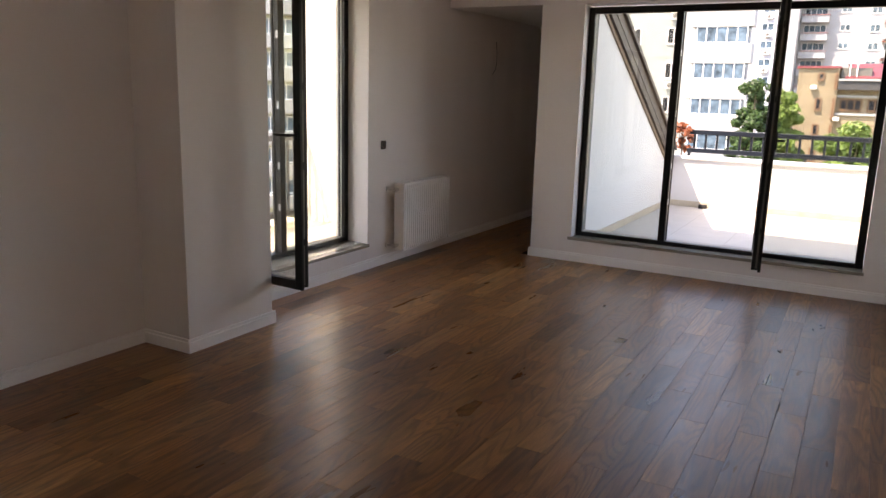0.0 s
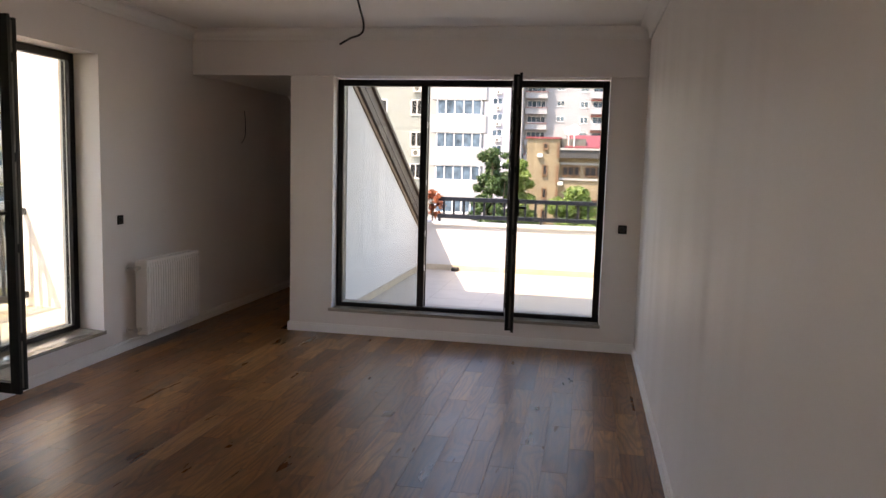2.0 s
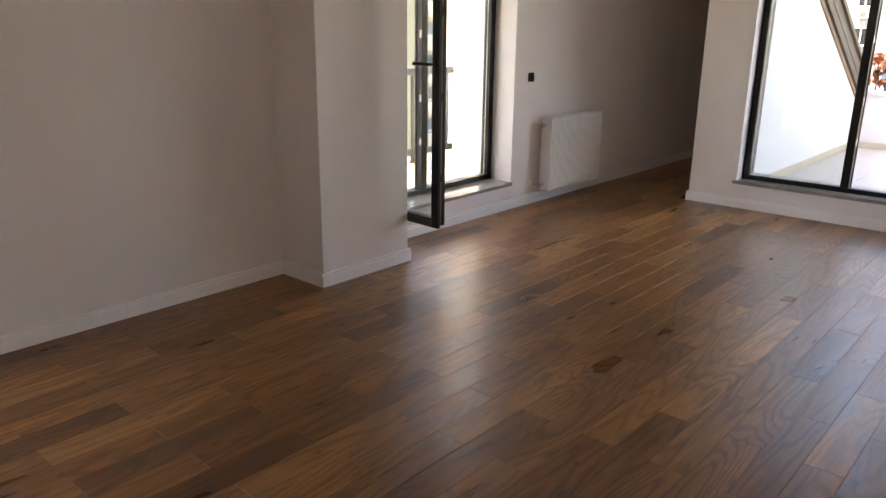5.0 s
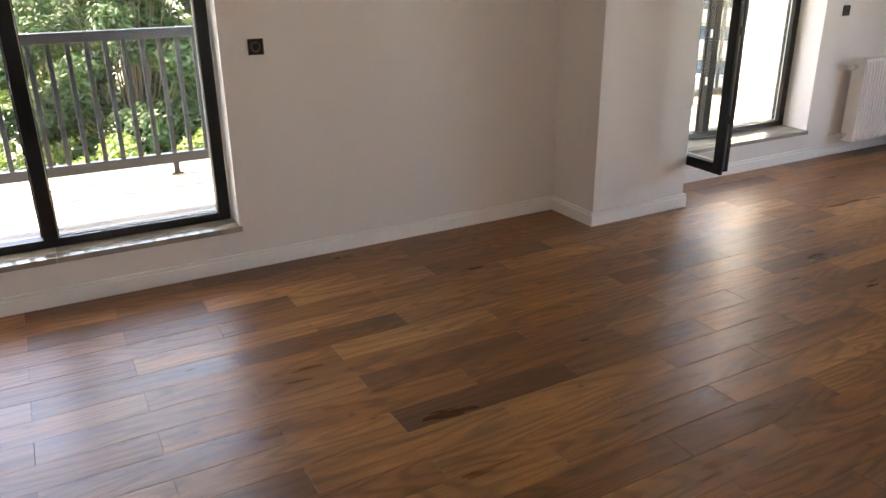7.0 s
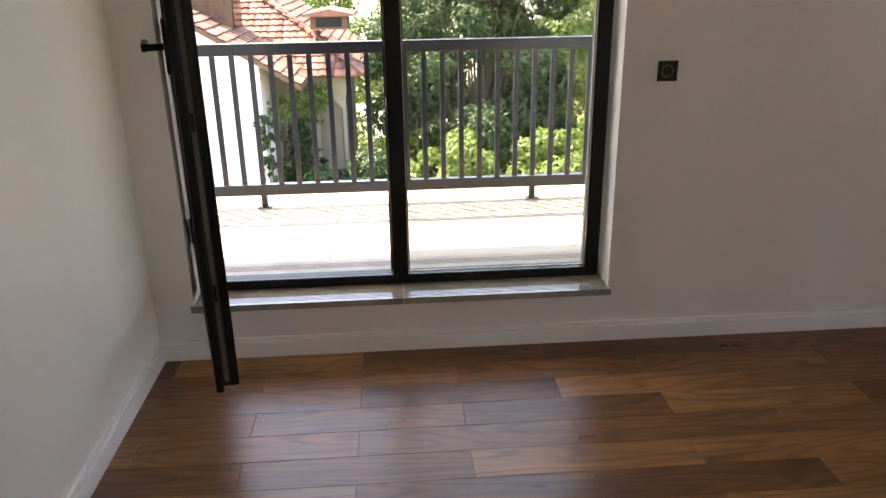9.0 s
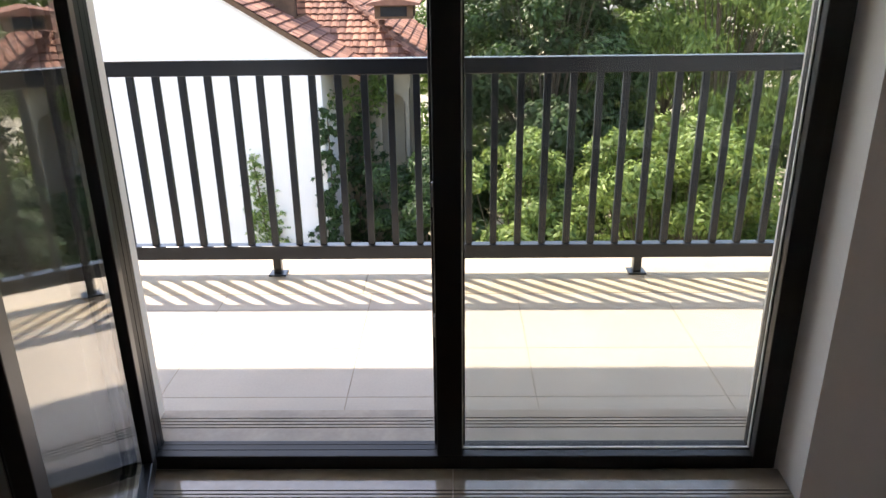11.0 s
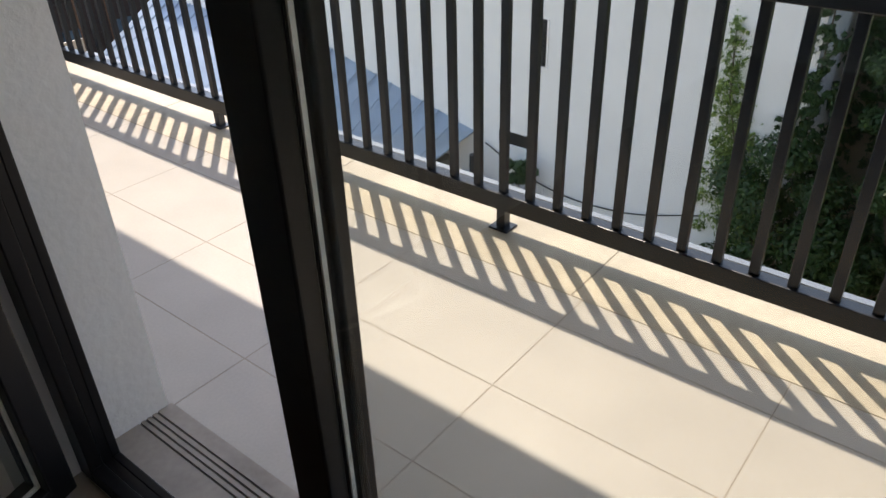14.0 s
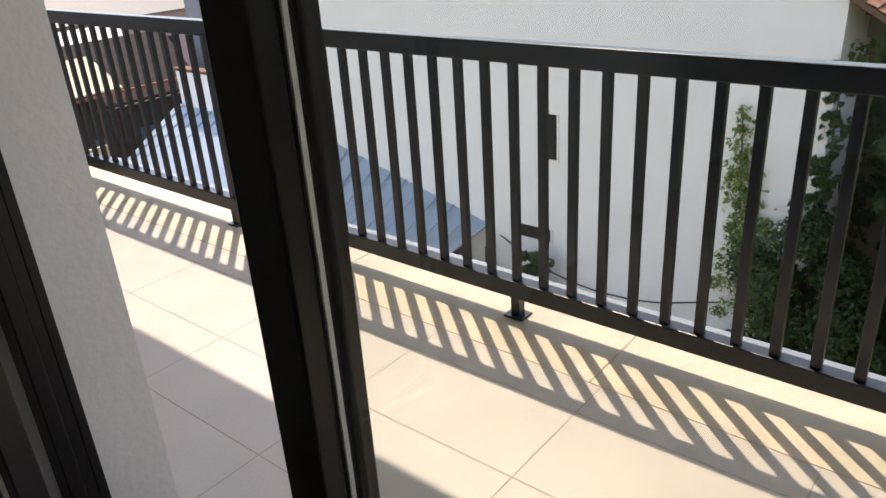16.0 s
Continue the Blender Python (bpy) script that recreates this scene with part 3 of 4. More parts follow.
setting("wall_balcony_north", boxes((-1.80, -0.35, YEND[1], YEND[1] + 0.3, -0.25, 2.9), (-1.8, -0.2, 7.7, 11.5, -13.5, 1.0)), STUCCO, "sunlit white end wall of the balcony", "wall")
setting("wall_lower", boxes((-0.6, XR + 0.3, -3.5, 11.6, -13.6, -0.3)), STUCCO, "lower storeys of the house", "wall")
setting("wall_house_south", boxes((-0.35, XR + 0.3, -3.5, -0.3, -0.3, 3.4)), STUCCO, "off-white house wall", "wall")


def coping_strip():
    ob = tagged(new("balcony_coping"), "stained yellowish stone coping under the railing", "coping", kind="structure")
    y = YEND[0]
    while y < YEND[1] - 0.01:
        y2 = min(y + 1.26, YEND[1])
        part("slab", boxes((-1.97, -1.485, y + 0.0015, y2 - 0.0015, ZB - 0.02, ZB + 0.002), bevel=0.003), COPING, ob)
        y = y2
    part("drip_edge", boxes((-1.995, -1.965, YEND[0], YEND[1], ZB + 0.002, ZB + 0.006)), mat("zinc flashing", (0.20, 0.225, 0.26), 0.45, 0.3), ob, "light metal drip edge")


coping_strip()
setting("balcony_skirting", boxes((-1.5, -0.36, YEND[0], YEND[0] + 0.012, ZB, ZB + 0.08), (-1.97, -1.5, YEND[0], YEND[0] + 0.016, ZB + 0.003, ZB + 0.09)), COPING, "beige tile skirting", "baseboard")


def picket_mesh(h, w, d):
    return mesh_of("picket", boxes((-d / 2, d / 2, -w / 2, w / 2, 0, h), bevel=0.002), RAIL)


def railing(name, label, m, length, spacing, first, zlo, zhi, bar, deep, post_every=None, foot=0.0, w=0.030):
    """Local: along +Y from 0, z from its foot."""
    ob = tagged(new(name), label, "railing")
    ob.matrix_basis = m
    part("top_rail", boxes((-deep / 2, deep / 2, 0, length, zhi, zhi + bar), bevel=0.004), RAIL, ob)
    part("bottom_rail", boxes((-deep / 2, deep / 2, 0, length, zlo - bar, zlo), bevel=0.004), RAIL, ob)
    pm = picket_mesh(zhi - zlo, w, 0.022)
    y, i = first, 0
    while y < length - 0.02:
        p = new("picket", pm)
        p.parent, p.location = ob, (0, y, zlo)
        y += spacing
    return ob


balcony_rail = railing("balcony_railing", "dark grey painted steel railing with upright bars", pose(XRAIL, YEND[0], ZB), YEND[1] - YEND[0], 0.11,
                       (0.175 - YEND[0]) % 0.11, 0.148, 0.91, 0.066, 0.05)
for i in range(-2, 5):
    y = 0.175 + 1.65 * i - YEND[0]
    if 0.05 < y < YEND[1] - YEND[0]:
        p = part("post", boxes((-0.018, 0.018, y - 0.018, y + 0.018, 0.004, 0.084), bevel=0.002), RAIL, balcony_rail)
        part("base_plate", boxes((-0.035, 0.035, y - 0.04, y + 0.04, 0.002, 0.010), bevel=0.002), RAIL, p)

# ---- terrace ----
ZT = 0.11
setting("terrace_slab", boxes((1.42, 7.5, 8.0, 11.8, -0.3, ZT - 0.0007)), TILE_GROUT, "terrace slab with grey grout", "terrace floor")
setting("parapet", boxes((1.42, 7.5, 11.5, 11.75, -0.3, 0.77), (1.40, 7.5, 11.47, 11.78, 0.77, 0.805)), WHITE, "sunlit white rendered parapet", "parapet")
setting("wall_terrace_east", boxes((7.5, 7.8, 7.98, 11.8, -0.3, 1.0)), WHITE, "white terrace side wall", "parapet")
setting("wall_terrace_house", boxes((XR + 0.3, 7.8, 7.68, 7.98, -0.3, 4.1)), WHITE, "white outer house wall", "wall")
tr = railing("terrace_railing", "dark grey painted steel railing on the parapet", pose(1.62, 11.6, 0.805, 0, 0, -90), 5.8, 0.147, 0.09, 0.11, 0.30, 0.06, 0.05)
for y in (0.03, 1.5, 3.0, 4.5):
    part("post", boxes((-0.018, 0.018, y - 0.018, y + 0.018, 0.0, 0.05)), RAIL, tr)
setting("terrace_skirting", boxes((1.42, 1.432, 8.0, 11.5, ZT, ZT + 0.08), (1.432, 7.5, 11.488, 11.5, ZT, ZT + 0.08)), COPING, "beige tile skirting", "baseboard")
drain = thing("roof_drain", "small black scupper box at the foot of the parapet", "drain", at=(1.93, 11.42, ZT))
part("drain_body", boxes((-0.05, 0.05, -0.04, 0.06, 0, 0.05), bevel=0.006), BLACK, drain)
part("drain_grate", boxes(*[(-0.045 + 0.02 * i, -0.035 + 0.02 * i, -0.036, 0.02, 0.05, 0.056) for i in range(5)]), BLACK, drain)


# ---- plants ----
BARK = mat("grey-brown bark", (0.11, 0.08, 0.055), 0.9, vary=0.3, scale=6, fine=40, bump=0.6, dist=0.02)
LEAF_D = leaf_mat("dark green leaves", (0.018, 0.045, 0.012), (0.06, 0.12, 0.03))
LEAF_M = leaf_mat("green leaves", (0.045, 0.10, 0.018), (0.22, 0.32, 0.07))
LEAF_L = leaf_mat("light green leaves", (0.06, 0.12, 0.02), (0.36, 0.46, 0.13))
LEAF_R = leaf_mat("rusty orange leaves", (0.20, 0.05, 0.02), (0.35, 0.12, 0.05))


def leaves_mesh(name, centres, radii, count, size, material, rng, shell=0.55, droop=0.0):
    """Many small folded leaves spread over clumps."""
    cs, rs = np.array(centres), np.array(radii)
    vol = rs[:, 0] * rs[:, 1] * rs[:, 2]
    pick = rng.choice(len(cs), size=count, p=vol / vol.sum())
    d = rng.normal(size=(count, 3))
    d /= np.linalg.norm(d, axis=1)[:, None]
    r = shell + (1 - shell) * rng.random(count) ** 0.6
    r = np.where(rng.random(count) < 0.12, r * 1.12, r)
    pos = cs[pick] + d * rs[pick] * r[:, None]
    n = d + rng.normal(size=(count, 3)) * 0.6 + np.array([0, 0, 0.5])
    n /= np.linalg.norm(n, axis=1)[:, None]
    u = np.cross(n, rng.normal(size=(count, 3)))
    u[:, 2] -= droop
    u /= np.linalg.norm(u, axis=1)[:, None]
    v = np.cross(n, u)
    s = size * (0.6 + 0.8 * rng.random(count))[:, None]
    verts = np.stack([pos - u * s, pos + v * s * 0.42 - n * s * 0.08, pos + u * s, pos - v * s * 0.42 - n * s * 0.08], axis=1).reshape(-1, 3)
    i = np.arange(count)[:, None] * 4
    faces = np.concatenate([np.hstack([i, i + 1, i + 2]), np.hstack([i, i + 2, i + 3])])
    me = bpy.data.meshes.new(name)
    me.from_pydata(verts.tolist(), [], faces.tolist())
    me.materials.append(material)
    return me


def plant(name, label, category, at, height, spread, material, count, size, seed, clumps=16, low=0.25, trunk=0.16, shell=0.55, droop=0.0, group="", puff=1.0):
    rng = np.random.default_rng(seed)
    ob = thing(name, label, category, group, at=at)
    b = bmesh.new()
    top = height * 0.7
    tube(b, (0, 0, -0.1), (rng.normal() * 0.15 * min(1, height / 5), rng.normal() * 0.15 * min(1, height / 5), top * 0.55), trunk, 9, trunk * 0.7)
    cs, rs = [], []
    for k in range(clumps):
        a = 2 * math.pi * (k / clumps) * 2.4 + rng.random()
        f = rng.random() ** 0.6
        h = low + (1 - low) * rng.random()
        w = spread * f * math.sqrt(max(0.12, 1 - ((h - 0.55) / 0.62) ** 2))
        c = np.array([w * math.cos(a), w * math.sin(a), height * h * 0.93])
        cs.append(c)
        q = spread * puff * (0.26 + 0.2 * rng.random())
        rs.append([q, q, q * 0.75])
        tube(b, (0, 0, min(top * 0.5, c[2] * 0.6)), tuple(c), trunk * 0.32, 6, trunk * 0.06)
    part("trunk", b, BARK, ob)
    cr = new("crown", leaves_mesh("crown", cs, rs, count, size, material, rng, shell, droop))
    cr.parent = ob
    return ob


ZG = -13.5
# garden seen from the balcony window
plant("tree", "tall dense dark green garden tree", "tree", (-27.5, 4.6, ZG), 19.5, 4.3, LEAF_D, 50000, 0.14, 1, 120, group="garden trees", puff=0.55)
plant("tree", "tall green tree behind the tiled house", "tree", (-40, 1.5, ZG), 19.5, 5.0, LEAF_M, 20000, 0.2, 2, 26, group="garden trees")
plant("tree", "slender light green tree with drooping twigs", "tree", (-27, 11.0, ZG), 19.0, 4.2, LEAF_L, 36000, 0.13, 3, 90, droop=1.5, group="garden trees", puff=0.55)
plant("tree", "tall green tree at the back of the garden", "tree", (-38, 12, ZG), 20.0, 6.5, LEAF_M, 22000, 0.2, 4, 30, group="garden trees")
plant("tree", "dark green tree at the back of the garden", "tree", (-32, 20, ZG), 18.5, 6.0, LEAF_D, 18000, 0.2, 14, 26, group="garden trees")
plant("bush", "tall sunlit light green leafy bush", "bush", (-18.0, 3.0, ZG), 10.9, 2.4, LEAF_L, 30000, 0.10, 5, 110, low=0.3, trunk=0.1, group="garden bushes", puff=0.5)
plant("bush", "tall sunlit light green leafy bush", "bush", (-18.6, 6.9, ZG), 11.2, 2.8, LEAF_L, 34000, 0.10, 6, 120, low=0.3, trunk=0.1, group="garden bushes", puff=0.5)
plant("bush", "dark green leafy bush in half shade", "bush", (-22.5, 0.6, ZG), 8.6, 2.2, LEAF_D, 18000, 0.11, 7, 26, low=0.15, trunk=0.08, group="garden bushes")
plant("bush", "green shrub under the trees", "bush", (-22.5, 9.5, ZG), 10.0, 3.4, LEAF_M, 20000, 0.12, 8, 26, low=0.15, trunk=0.08, group="garden bushes")
# beyond the terrace
plant("tree", "dark green street tree before the apartment block", "tree", (-0.75, 38, ZG), 17.0, 1.05, LEAF_D, 46000, 0.09, 9, 90, low=0.6, trunk=0.1, puff=0.85, shell=0.05)
plant("tree", "green street tree beside the beige house", "tree", (0.35, 39.0, ZG), 16.6, 1.0, LEAF_M, 44000, 0.09, 10, 90, low=0.6, trunk=0.1, puff=0.85, shell=0.05)
plant("bush", "yellow-green bushy treetop below the terrace", "bush", (3.3, 26, ZG), 15.45, 1.2, LEAF_M, 30000, 0.07, 11, 70, low=0.65, trunk=0.12, puff=0.8, shell=0.1)
plant("bush", "green bushy treetop below the terrace", "bush", (1.0, 27, ZG), 14.3, 1.3, LEAF_M, 16000, 0.075, 12, 40, low=0.5, trunk=0.12)
plant("potted_plant", "rusty orange leafy plant at the end of the parapet", "plant", (1.53, 11.62, 0.805), 0.48, 0.16, LEAF_R, 520, 0.038, 13, 26, low=0.15, trunk=0.012, shell=0.1, puff=0.8)
setting("ground", boxes((-900, 900, -900, 900, ZG - 0.5, ZG)), mat("dry grass and earth", (0.26, 0.235, 0.16), 0.95, vary=0.35, scale=0.5, fine=6, bump=0.5, dist=0.05), "grass and bare earth ground", "ground")

# ---- neighbouring tiled house ----
NW = mat("white rendered gable", (0.91, 0.87, 0.84), 0.9, vary=0.05, scale=0.7, fine=25, bump=0.3, dist=0.006)
# darker than plain cream: the porch's shade is put into this colour
CREAM_SHADED = mat("shade-darkened cream plaster", (0.30, 0.26, 0.19), 0.9, vary=0.12, scale=1.5)
CLAY = mat("red clay roof tile", (0.21, 0.085, 0.055), 0.8, vary=0.3, scale=3, fine=20, bump=0.3, dist=0.01)
ns_, ln_ = CLAY.node_tree.nodes, CLAY.node_tree.links
ig, ir, im = ns_.new("ShaderNodeNewGeometry"), ns_.new("ShaderNodeValToRGB"), ns_.new("ShaderNodeMix")
for pos, c in ((0.0, (0.45, 0.42, 0.42, 1)), (0.25, (0.9, 0.8, 0.75, 1)), (0.75, (1.25, 1.15, 1.0, 1)), (1.0, (1.9, 2.3, 2.3, 1))):
    e_ = ir.color_ramp.elements[0] if pos == 0 else ir.color_ramp.elements[1] if pos == 1 else ir.color_ramp.elements.new(pos)
    e_.position, e_.color = pos, c
im.data_type, im.blend_type = "RGBA", "MULTIPLY"
im.inputs["Factor"].default_value = 1.0
old = ns_["Principled BSDF"].inputs["Base Color"].links[0].from_socket
ln_.new(ig.outputs["Random Per Island"], ir.inputs[0])
ln_.new(old, im.inputs[6])
ln_.new(ir.outputs[0], im.inputs[7])
ln_.new(im.outputs[2], ns_["Principled BSDF"].inputs["Base Color"])
OLDWOOD = mat("weathered brown boards", (0.15, 0.085, 0.05), 0.85, vary=0.3, scale=6, fine=40, bump=0.4)
LEADGREY = mat("blue-grey sheet roof", (0.33, 0.39, 0.44), 0.42, 0.4, vary=0.14, scale=1.2, fine=30, bump=0.05)
DARKGLASS = mat("dark window glass", (0.018, 0.02, 0.024), 0.2, vary=0.3, spec=0.2)
XH = -22.0
house = thing("tiled_house", "old white house with a red clay tile roof", "house", at=(XH, 0, ZG))
GZ = -ZG                                      # house heights count from the ground
YW, YB, YE, ZE, KR = -3.15, -23.7, -1.85, GZ - 2.05, 0.615
YR = (YW + YB) / 2
ZR = ZE + KR * (YE - YR)
b = slab_along([(YW, 0), (YW, ZE + KR * (YE - YW) - 0.05), (YR, ZR - 0.05), (YB, ZE + KR * (YE - YW) - 0.05), (YB, 0)], -14.0, 0.0)
part("wall", b, NW, house, "plain white rendered gable wall")


def roof_plane(o, u, v, nu, nv, wu, wv, parent, clip=None):
    """Rows of clay tiles, each tile a small curved plate, joined."""
    o, u, v = Vector(o), Vector(u).normalized(), Vector(v).normalized()
    n = u.cross(v)
    if n.z < 0:
        n = -n
    vs, fs = [], []
    rng = random.Random(5)
    for j in range(nv):
        for i in range(nu):
            c = o + u * (i * wu) + v * (j * wv)
            if clip and not clip(c + u * wu * 0.5):
                continue
            lift = n * (0.02 + rng.random() * 0.012)
            k = len(vs)
            for a, h in ((0.0, 0.0), (0.35, 0.035), (0.75, 0.03), (1.0, 0.0)):
                vs.append(c + u * wu * a * 0.97 + lift + n * (h + 0.035))
                vs.append(c + u * wu * a * 0.97 + v * wv * 1.12 + n * (h * 0.8 + 0.008))
                vs.append(c + u * wu * a * 0.97)
            for a in range(3):
                p, q = k + 3 * a, k + 3 * a + 3
                fs += [(p, q, q + 1, p + 1), (p, p + 2, q + 2, q)]
    me = bpy.data.meshes.new("roof_tiles")
    me.from_pydata([tuple(x) for x in vs], [], fs)
    me.materials.append(CLAY)
    ob = new("roof_tiles", me)
    ob.parent = parent
    return tagged(ob, kind="stuff")


cs_, sn_ = 1 / math.hypot(1, KR), KR / math.hypot(1, KR)
roof_plane((0.15, YE, ZE + 0.06), (-1, 0, 0), (0, -cs_, sn_), 52, 36, 0.27, 0.37, house)
part("roof_deck", slab_along([(YE + 0.02, ZE - 0.12), (YE + 0.02, ZE + 0.05), (YR, ZR + 0.05), (YR, ZR - 0.12)], -14.0, 0.14), OLDWOOD, house, "brown boarded verge and eave")
part("roof_deck", slab_along([(YR, ZR - 0.12), (YR, ZR + 0.08), (YB - 0.08, ZE + 0.85), (YB - 0.08, ZE + 0.65)], -14.0, 0.14), CLAY, house, "far slope of the tiled roof")
# hipped wing with a shaded arched porch
PX, PY, hip = -2.2, 0.15, 0.66
part("wing_wall", boxes((PX - 9, PX - 1.5, -5.0, PY - 0.9, 0, ZE + 0.1)), CREAM_SHADED, house, "cream plastered wing with a shaded porch")
part("porch_beam", boxes((PX - 0.95, PX - 0.7, YW, PY - 0.7, ZE - 0.75, ZE - 0.1), (PX - 9, PX - 0.95, PY - 0.95, PY - 0.7, ZE - 0.75, ZE - 0.1)), CREAM_SHADED, house)


def arch(x, y, w, turn):
    """A round-headed porch opening between pillars."""
    b_ = bmesh.new()
    n_ = 14
    outer = [(-w / 2 - 0.14, ZE - 5.0), (-w / 2 - 0.14, ZE - 0.7), (w / 2 + 0.14, ZE - 0.7), (w / 2 + 0.14, ZE - 5.0)]
    arc = [(-w / 2 * math.cos(math.pi * i / n_), ZE - 0.95 - w / 2 + w / 2 * math.sin(math.pi * i / n_)) for i in range(n_ + 1)]
    inner = [(-w / 2, ZE - 5.0)] + arc + [(w / 2, ZE - 5.0)]
    half = (len(inner)) // 2
    fr_ = []
    for d in (0.0, -0.22):
        fr_.append([b_.verts.new((d, p[0], p[1]) if not turn else (p[0], d, p[1])) for p in inner + outer])
    m_ = len(inner)
    for l_ in fr_:
        b_.faces.new([l_[i] for i in range(0, half + 1)] + [l_[m_ + 1], l_[m_]])
        b_.faces.new([l_[i] for i in range(half, m_)] + [l_[m_ + 3], l_[m_ + 2], l_[m_ + 1]])
    for i in range(m_ - 1):
        b_.faces.new((fr_[0][i], fr_[0][i + 1], fr_[1][i + 1], fr_[1][i]))
    bmesh.ops.translate(b_, vec=(x, y, 0), verts=b_.verts)
    bmesh.ops.recalc_face_normals(b_, faces=b_.faces)
    part("porch_arch", b_, CREAM_SHADED, house, "round-headed porch arch")


for k in range(2):
    arch(PX - 0.72, PY - 1.32 - 1.15 * k, 0.85, False)
for k in range(5):
    arch(PX - 1.5 - 1.45 * k, PY - 0.72, 1.15, True)
q = 1 / math.hypot(1, hip)
roof_plane((PX, PY, ZE), (0, -1, 0), (-q, 0, q * hip), 22, 22, 0.27, 0.36, house, clip=lambda c: (PY - c.y) >= (PX - c.x) - 0.1)
roof_plane((PX - 11.0, PY, ZE), (1, 0, 0), (0, -q, q * hip), 41, 22, 0.27, 0.36, house, clip=lambda c: (PX - c.x) >= (PY - c.y) - 0.1)
b = bmesh.new()
L_ = 6.0
vv = [b.verts.new(p) for p in ((PX, PY, ZE - 0.02), (PX, PY - L_, ZE - 0.02), (PX - L_, PY - L_, ZE + L_ * hip - 0.02), (PX - 11, PY, ZE - 0.02), (PX - 11, PY - L_, ZE + L_ * hip - 0.02))]
b.faces.new((vv[0], vv[2], vv[1])), b.faces.new((vv[0], vv[3], vv[4], vv[2]))
bmesh.ops.solidify(b, geom=b.faces[:], thickness=0.08)
part("wing_deck", b, OLDWOOD, house, "boarded underside of the wing roof")
b = bmesh.new()
for k in range(26):
    f = k * 0.24
    tube(b, (PX - f, PY - f, ZE + f * hip + 0.06), (PX - f - 0.27, PY - f - 0.27, ZE + (f + 0.27) * hip + 0.09), 0.14, 10, 0.1)
part("ridge_tiles", b, CLAY, house, "row of round red ridge tiles")


def dormer(x, y, w, h, d):
    z = ZE + KR * (YE - y)
    dm = part("dormer", slab_along([(y, z), (y, z + h), (y - d, z + h), (y - d, z + d * KR)], x - w, x), OLDWOOD, house, "small dormer with weathered board sides")
    part("dormer_roof", slab_along([(y + 0.3, z + h - 0.04), (y + 0.3, z + h + 0.06), (y - d - 0.5, z + h + 0.3), (y - d - 0.5, z + h + 0.15)], x - w - 0.2, x + 0.2), CLAY, dm)
    part("dormer_window", boxes((x - w + 0.15, x - 0.15, y, y + 0.03, z + 0.2, z + h - 0.15)), DARKGLASS, dm)
    for i in range(8):
        yy = y - d * (i + 0.5) / 8
        part("board", boxes((x, x + 0.02, yy - d / 18, yy + d / 18, z + (y - yy) * KR, z + h - 0.02)), OLDWOOD, dm)


dormer(-2.6, -4.3, 1.8, 1.5, 2.2)
dormer(-8.0, -2.9, 1.7, 0.85, 1.4)
dm2 = part("dormer", slab_along([(-1.7, GZ - 0.5), (-0.4, GZ - 0.5), (-0.4, GZ - 0.05), (-1.7, GZ - 0.05)], -4.9, -3.0), OLDWOOD, house, "small dark dormer on the hipped wing")
part("dormer_roof", slab_along([(-1.95, GZ - 0.05), (-0.15, GZ - 0.05), (-0.15, GZ + 0.02), (-1.05, GZ + 0.2), (-1.95, GZ + 0.02)], -5.4, -2.75), CLAY, dm2)
part("dormer_window", boxes((-3.0, -2.97, -1.5, -0.6, GZ - 0.42, GZ - 0.1)), DARKGLASS, dm2)
# openings in the gable
for nm, y0, y1, z0, z1 in (("gable_window", -12.4, -11.85, GZ - 7.1, GZ - 5.45), ("gable_vent", -13.8, -12.1, GZ - 10.4, GZ - 9.9), ("gable_vent", -6.25, -5.9, GZ - 10.6, GZ - 10.15)):
    w_ = part(nm, boxes((-0.02, 0.012, y0, y1, z0, z1)), DARKGLASS if nm == "gable_window" else BLACK if y1 < -7 else SEAL, house, "small dark opening in the gable")
    part("frame", boxes((0.0, 0.05, y0 - 0.06, y0, z0, z1), (0.0, 0.05, y1, y1 + 0.06, z0, z1), (0.0, 0.07, y0 - 0.08, y1 + 0.08, z0 - 0.07, z0)), NW, w_)


def ivy(name, label, pts, count, size, material, seed, r=0.28, tip=1.0):
    rng = np.random.default_rng(seed)
    ob = thing(name, label, "climbing plant", at=pts[0])
    cs, rs = [], []
    for a, c in zip(pts[:-1], pts[1:]):
        for f in np.linspace(0, 1, 9):
            zt = (a[2] + (c[2] - a[2]) * f - pts[0][2]) / (pts[-1][2] - pts[0][2] + 1e-6)
            g = r * (1 + (tip - 1) * min(1, max(0, zt)))
            for _ in range(16):
                cs.append([a[i] + (c[i] - a[i]) * f - pts[0][i] + rng.normal() * g * 0.6 * (i > 0) for i in range(3)])
                q_ = 0.06 + g * rng.random() ** 2 * 0.28
                rs.append([0.14, q_, q_ * 0.8])
    l = new("foliage", leaves_mesh("foliage", cs, rs, count, size, material, rng, 0.2, 0.6))
    l.parent = ob
    b_ = bmesh.new()
    for a, c in zip(pts[:-1], pts[1:]):
        tube(b_, [a[i] - pts[0][i] for i in range(3)], [c[i] - pts[0][i] for i in range(3)], 0.03, 6, 0.02)
    part("stem", b_, BARK, ob)


xi = XH + 0.16
ivy("ivy", "green ivy climbing the white gable", [(xi, -3.9, ZG), (xi, -4.3, -11.0), (xi, -4.8, -8.6), (xi, -5.3, -6.8), (xi, -5.5, -4.5)], 9000, 0.07, LEAF_L, 21, 1.5, 0.12)
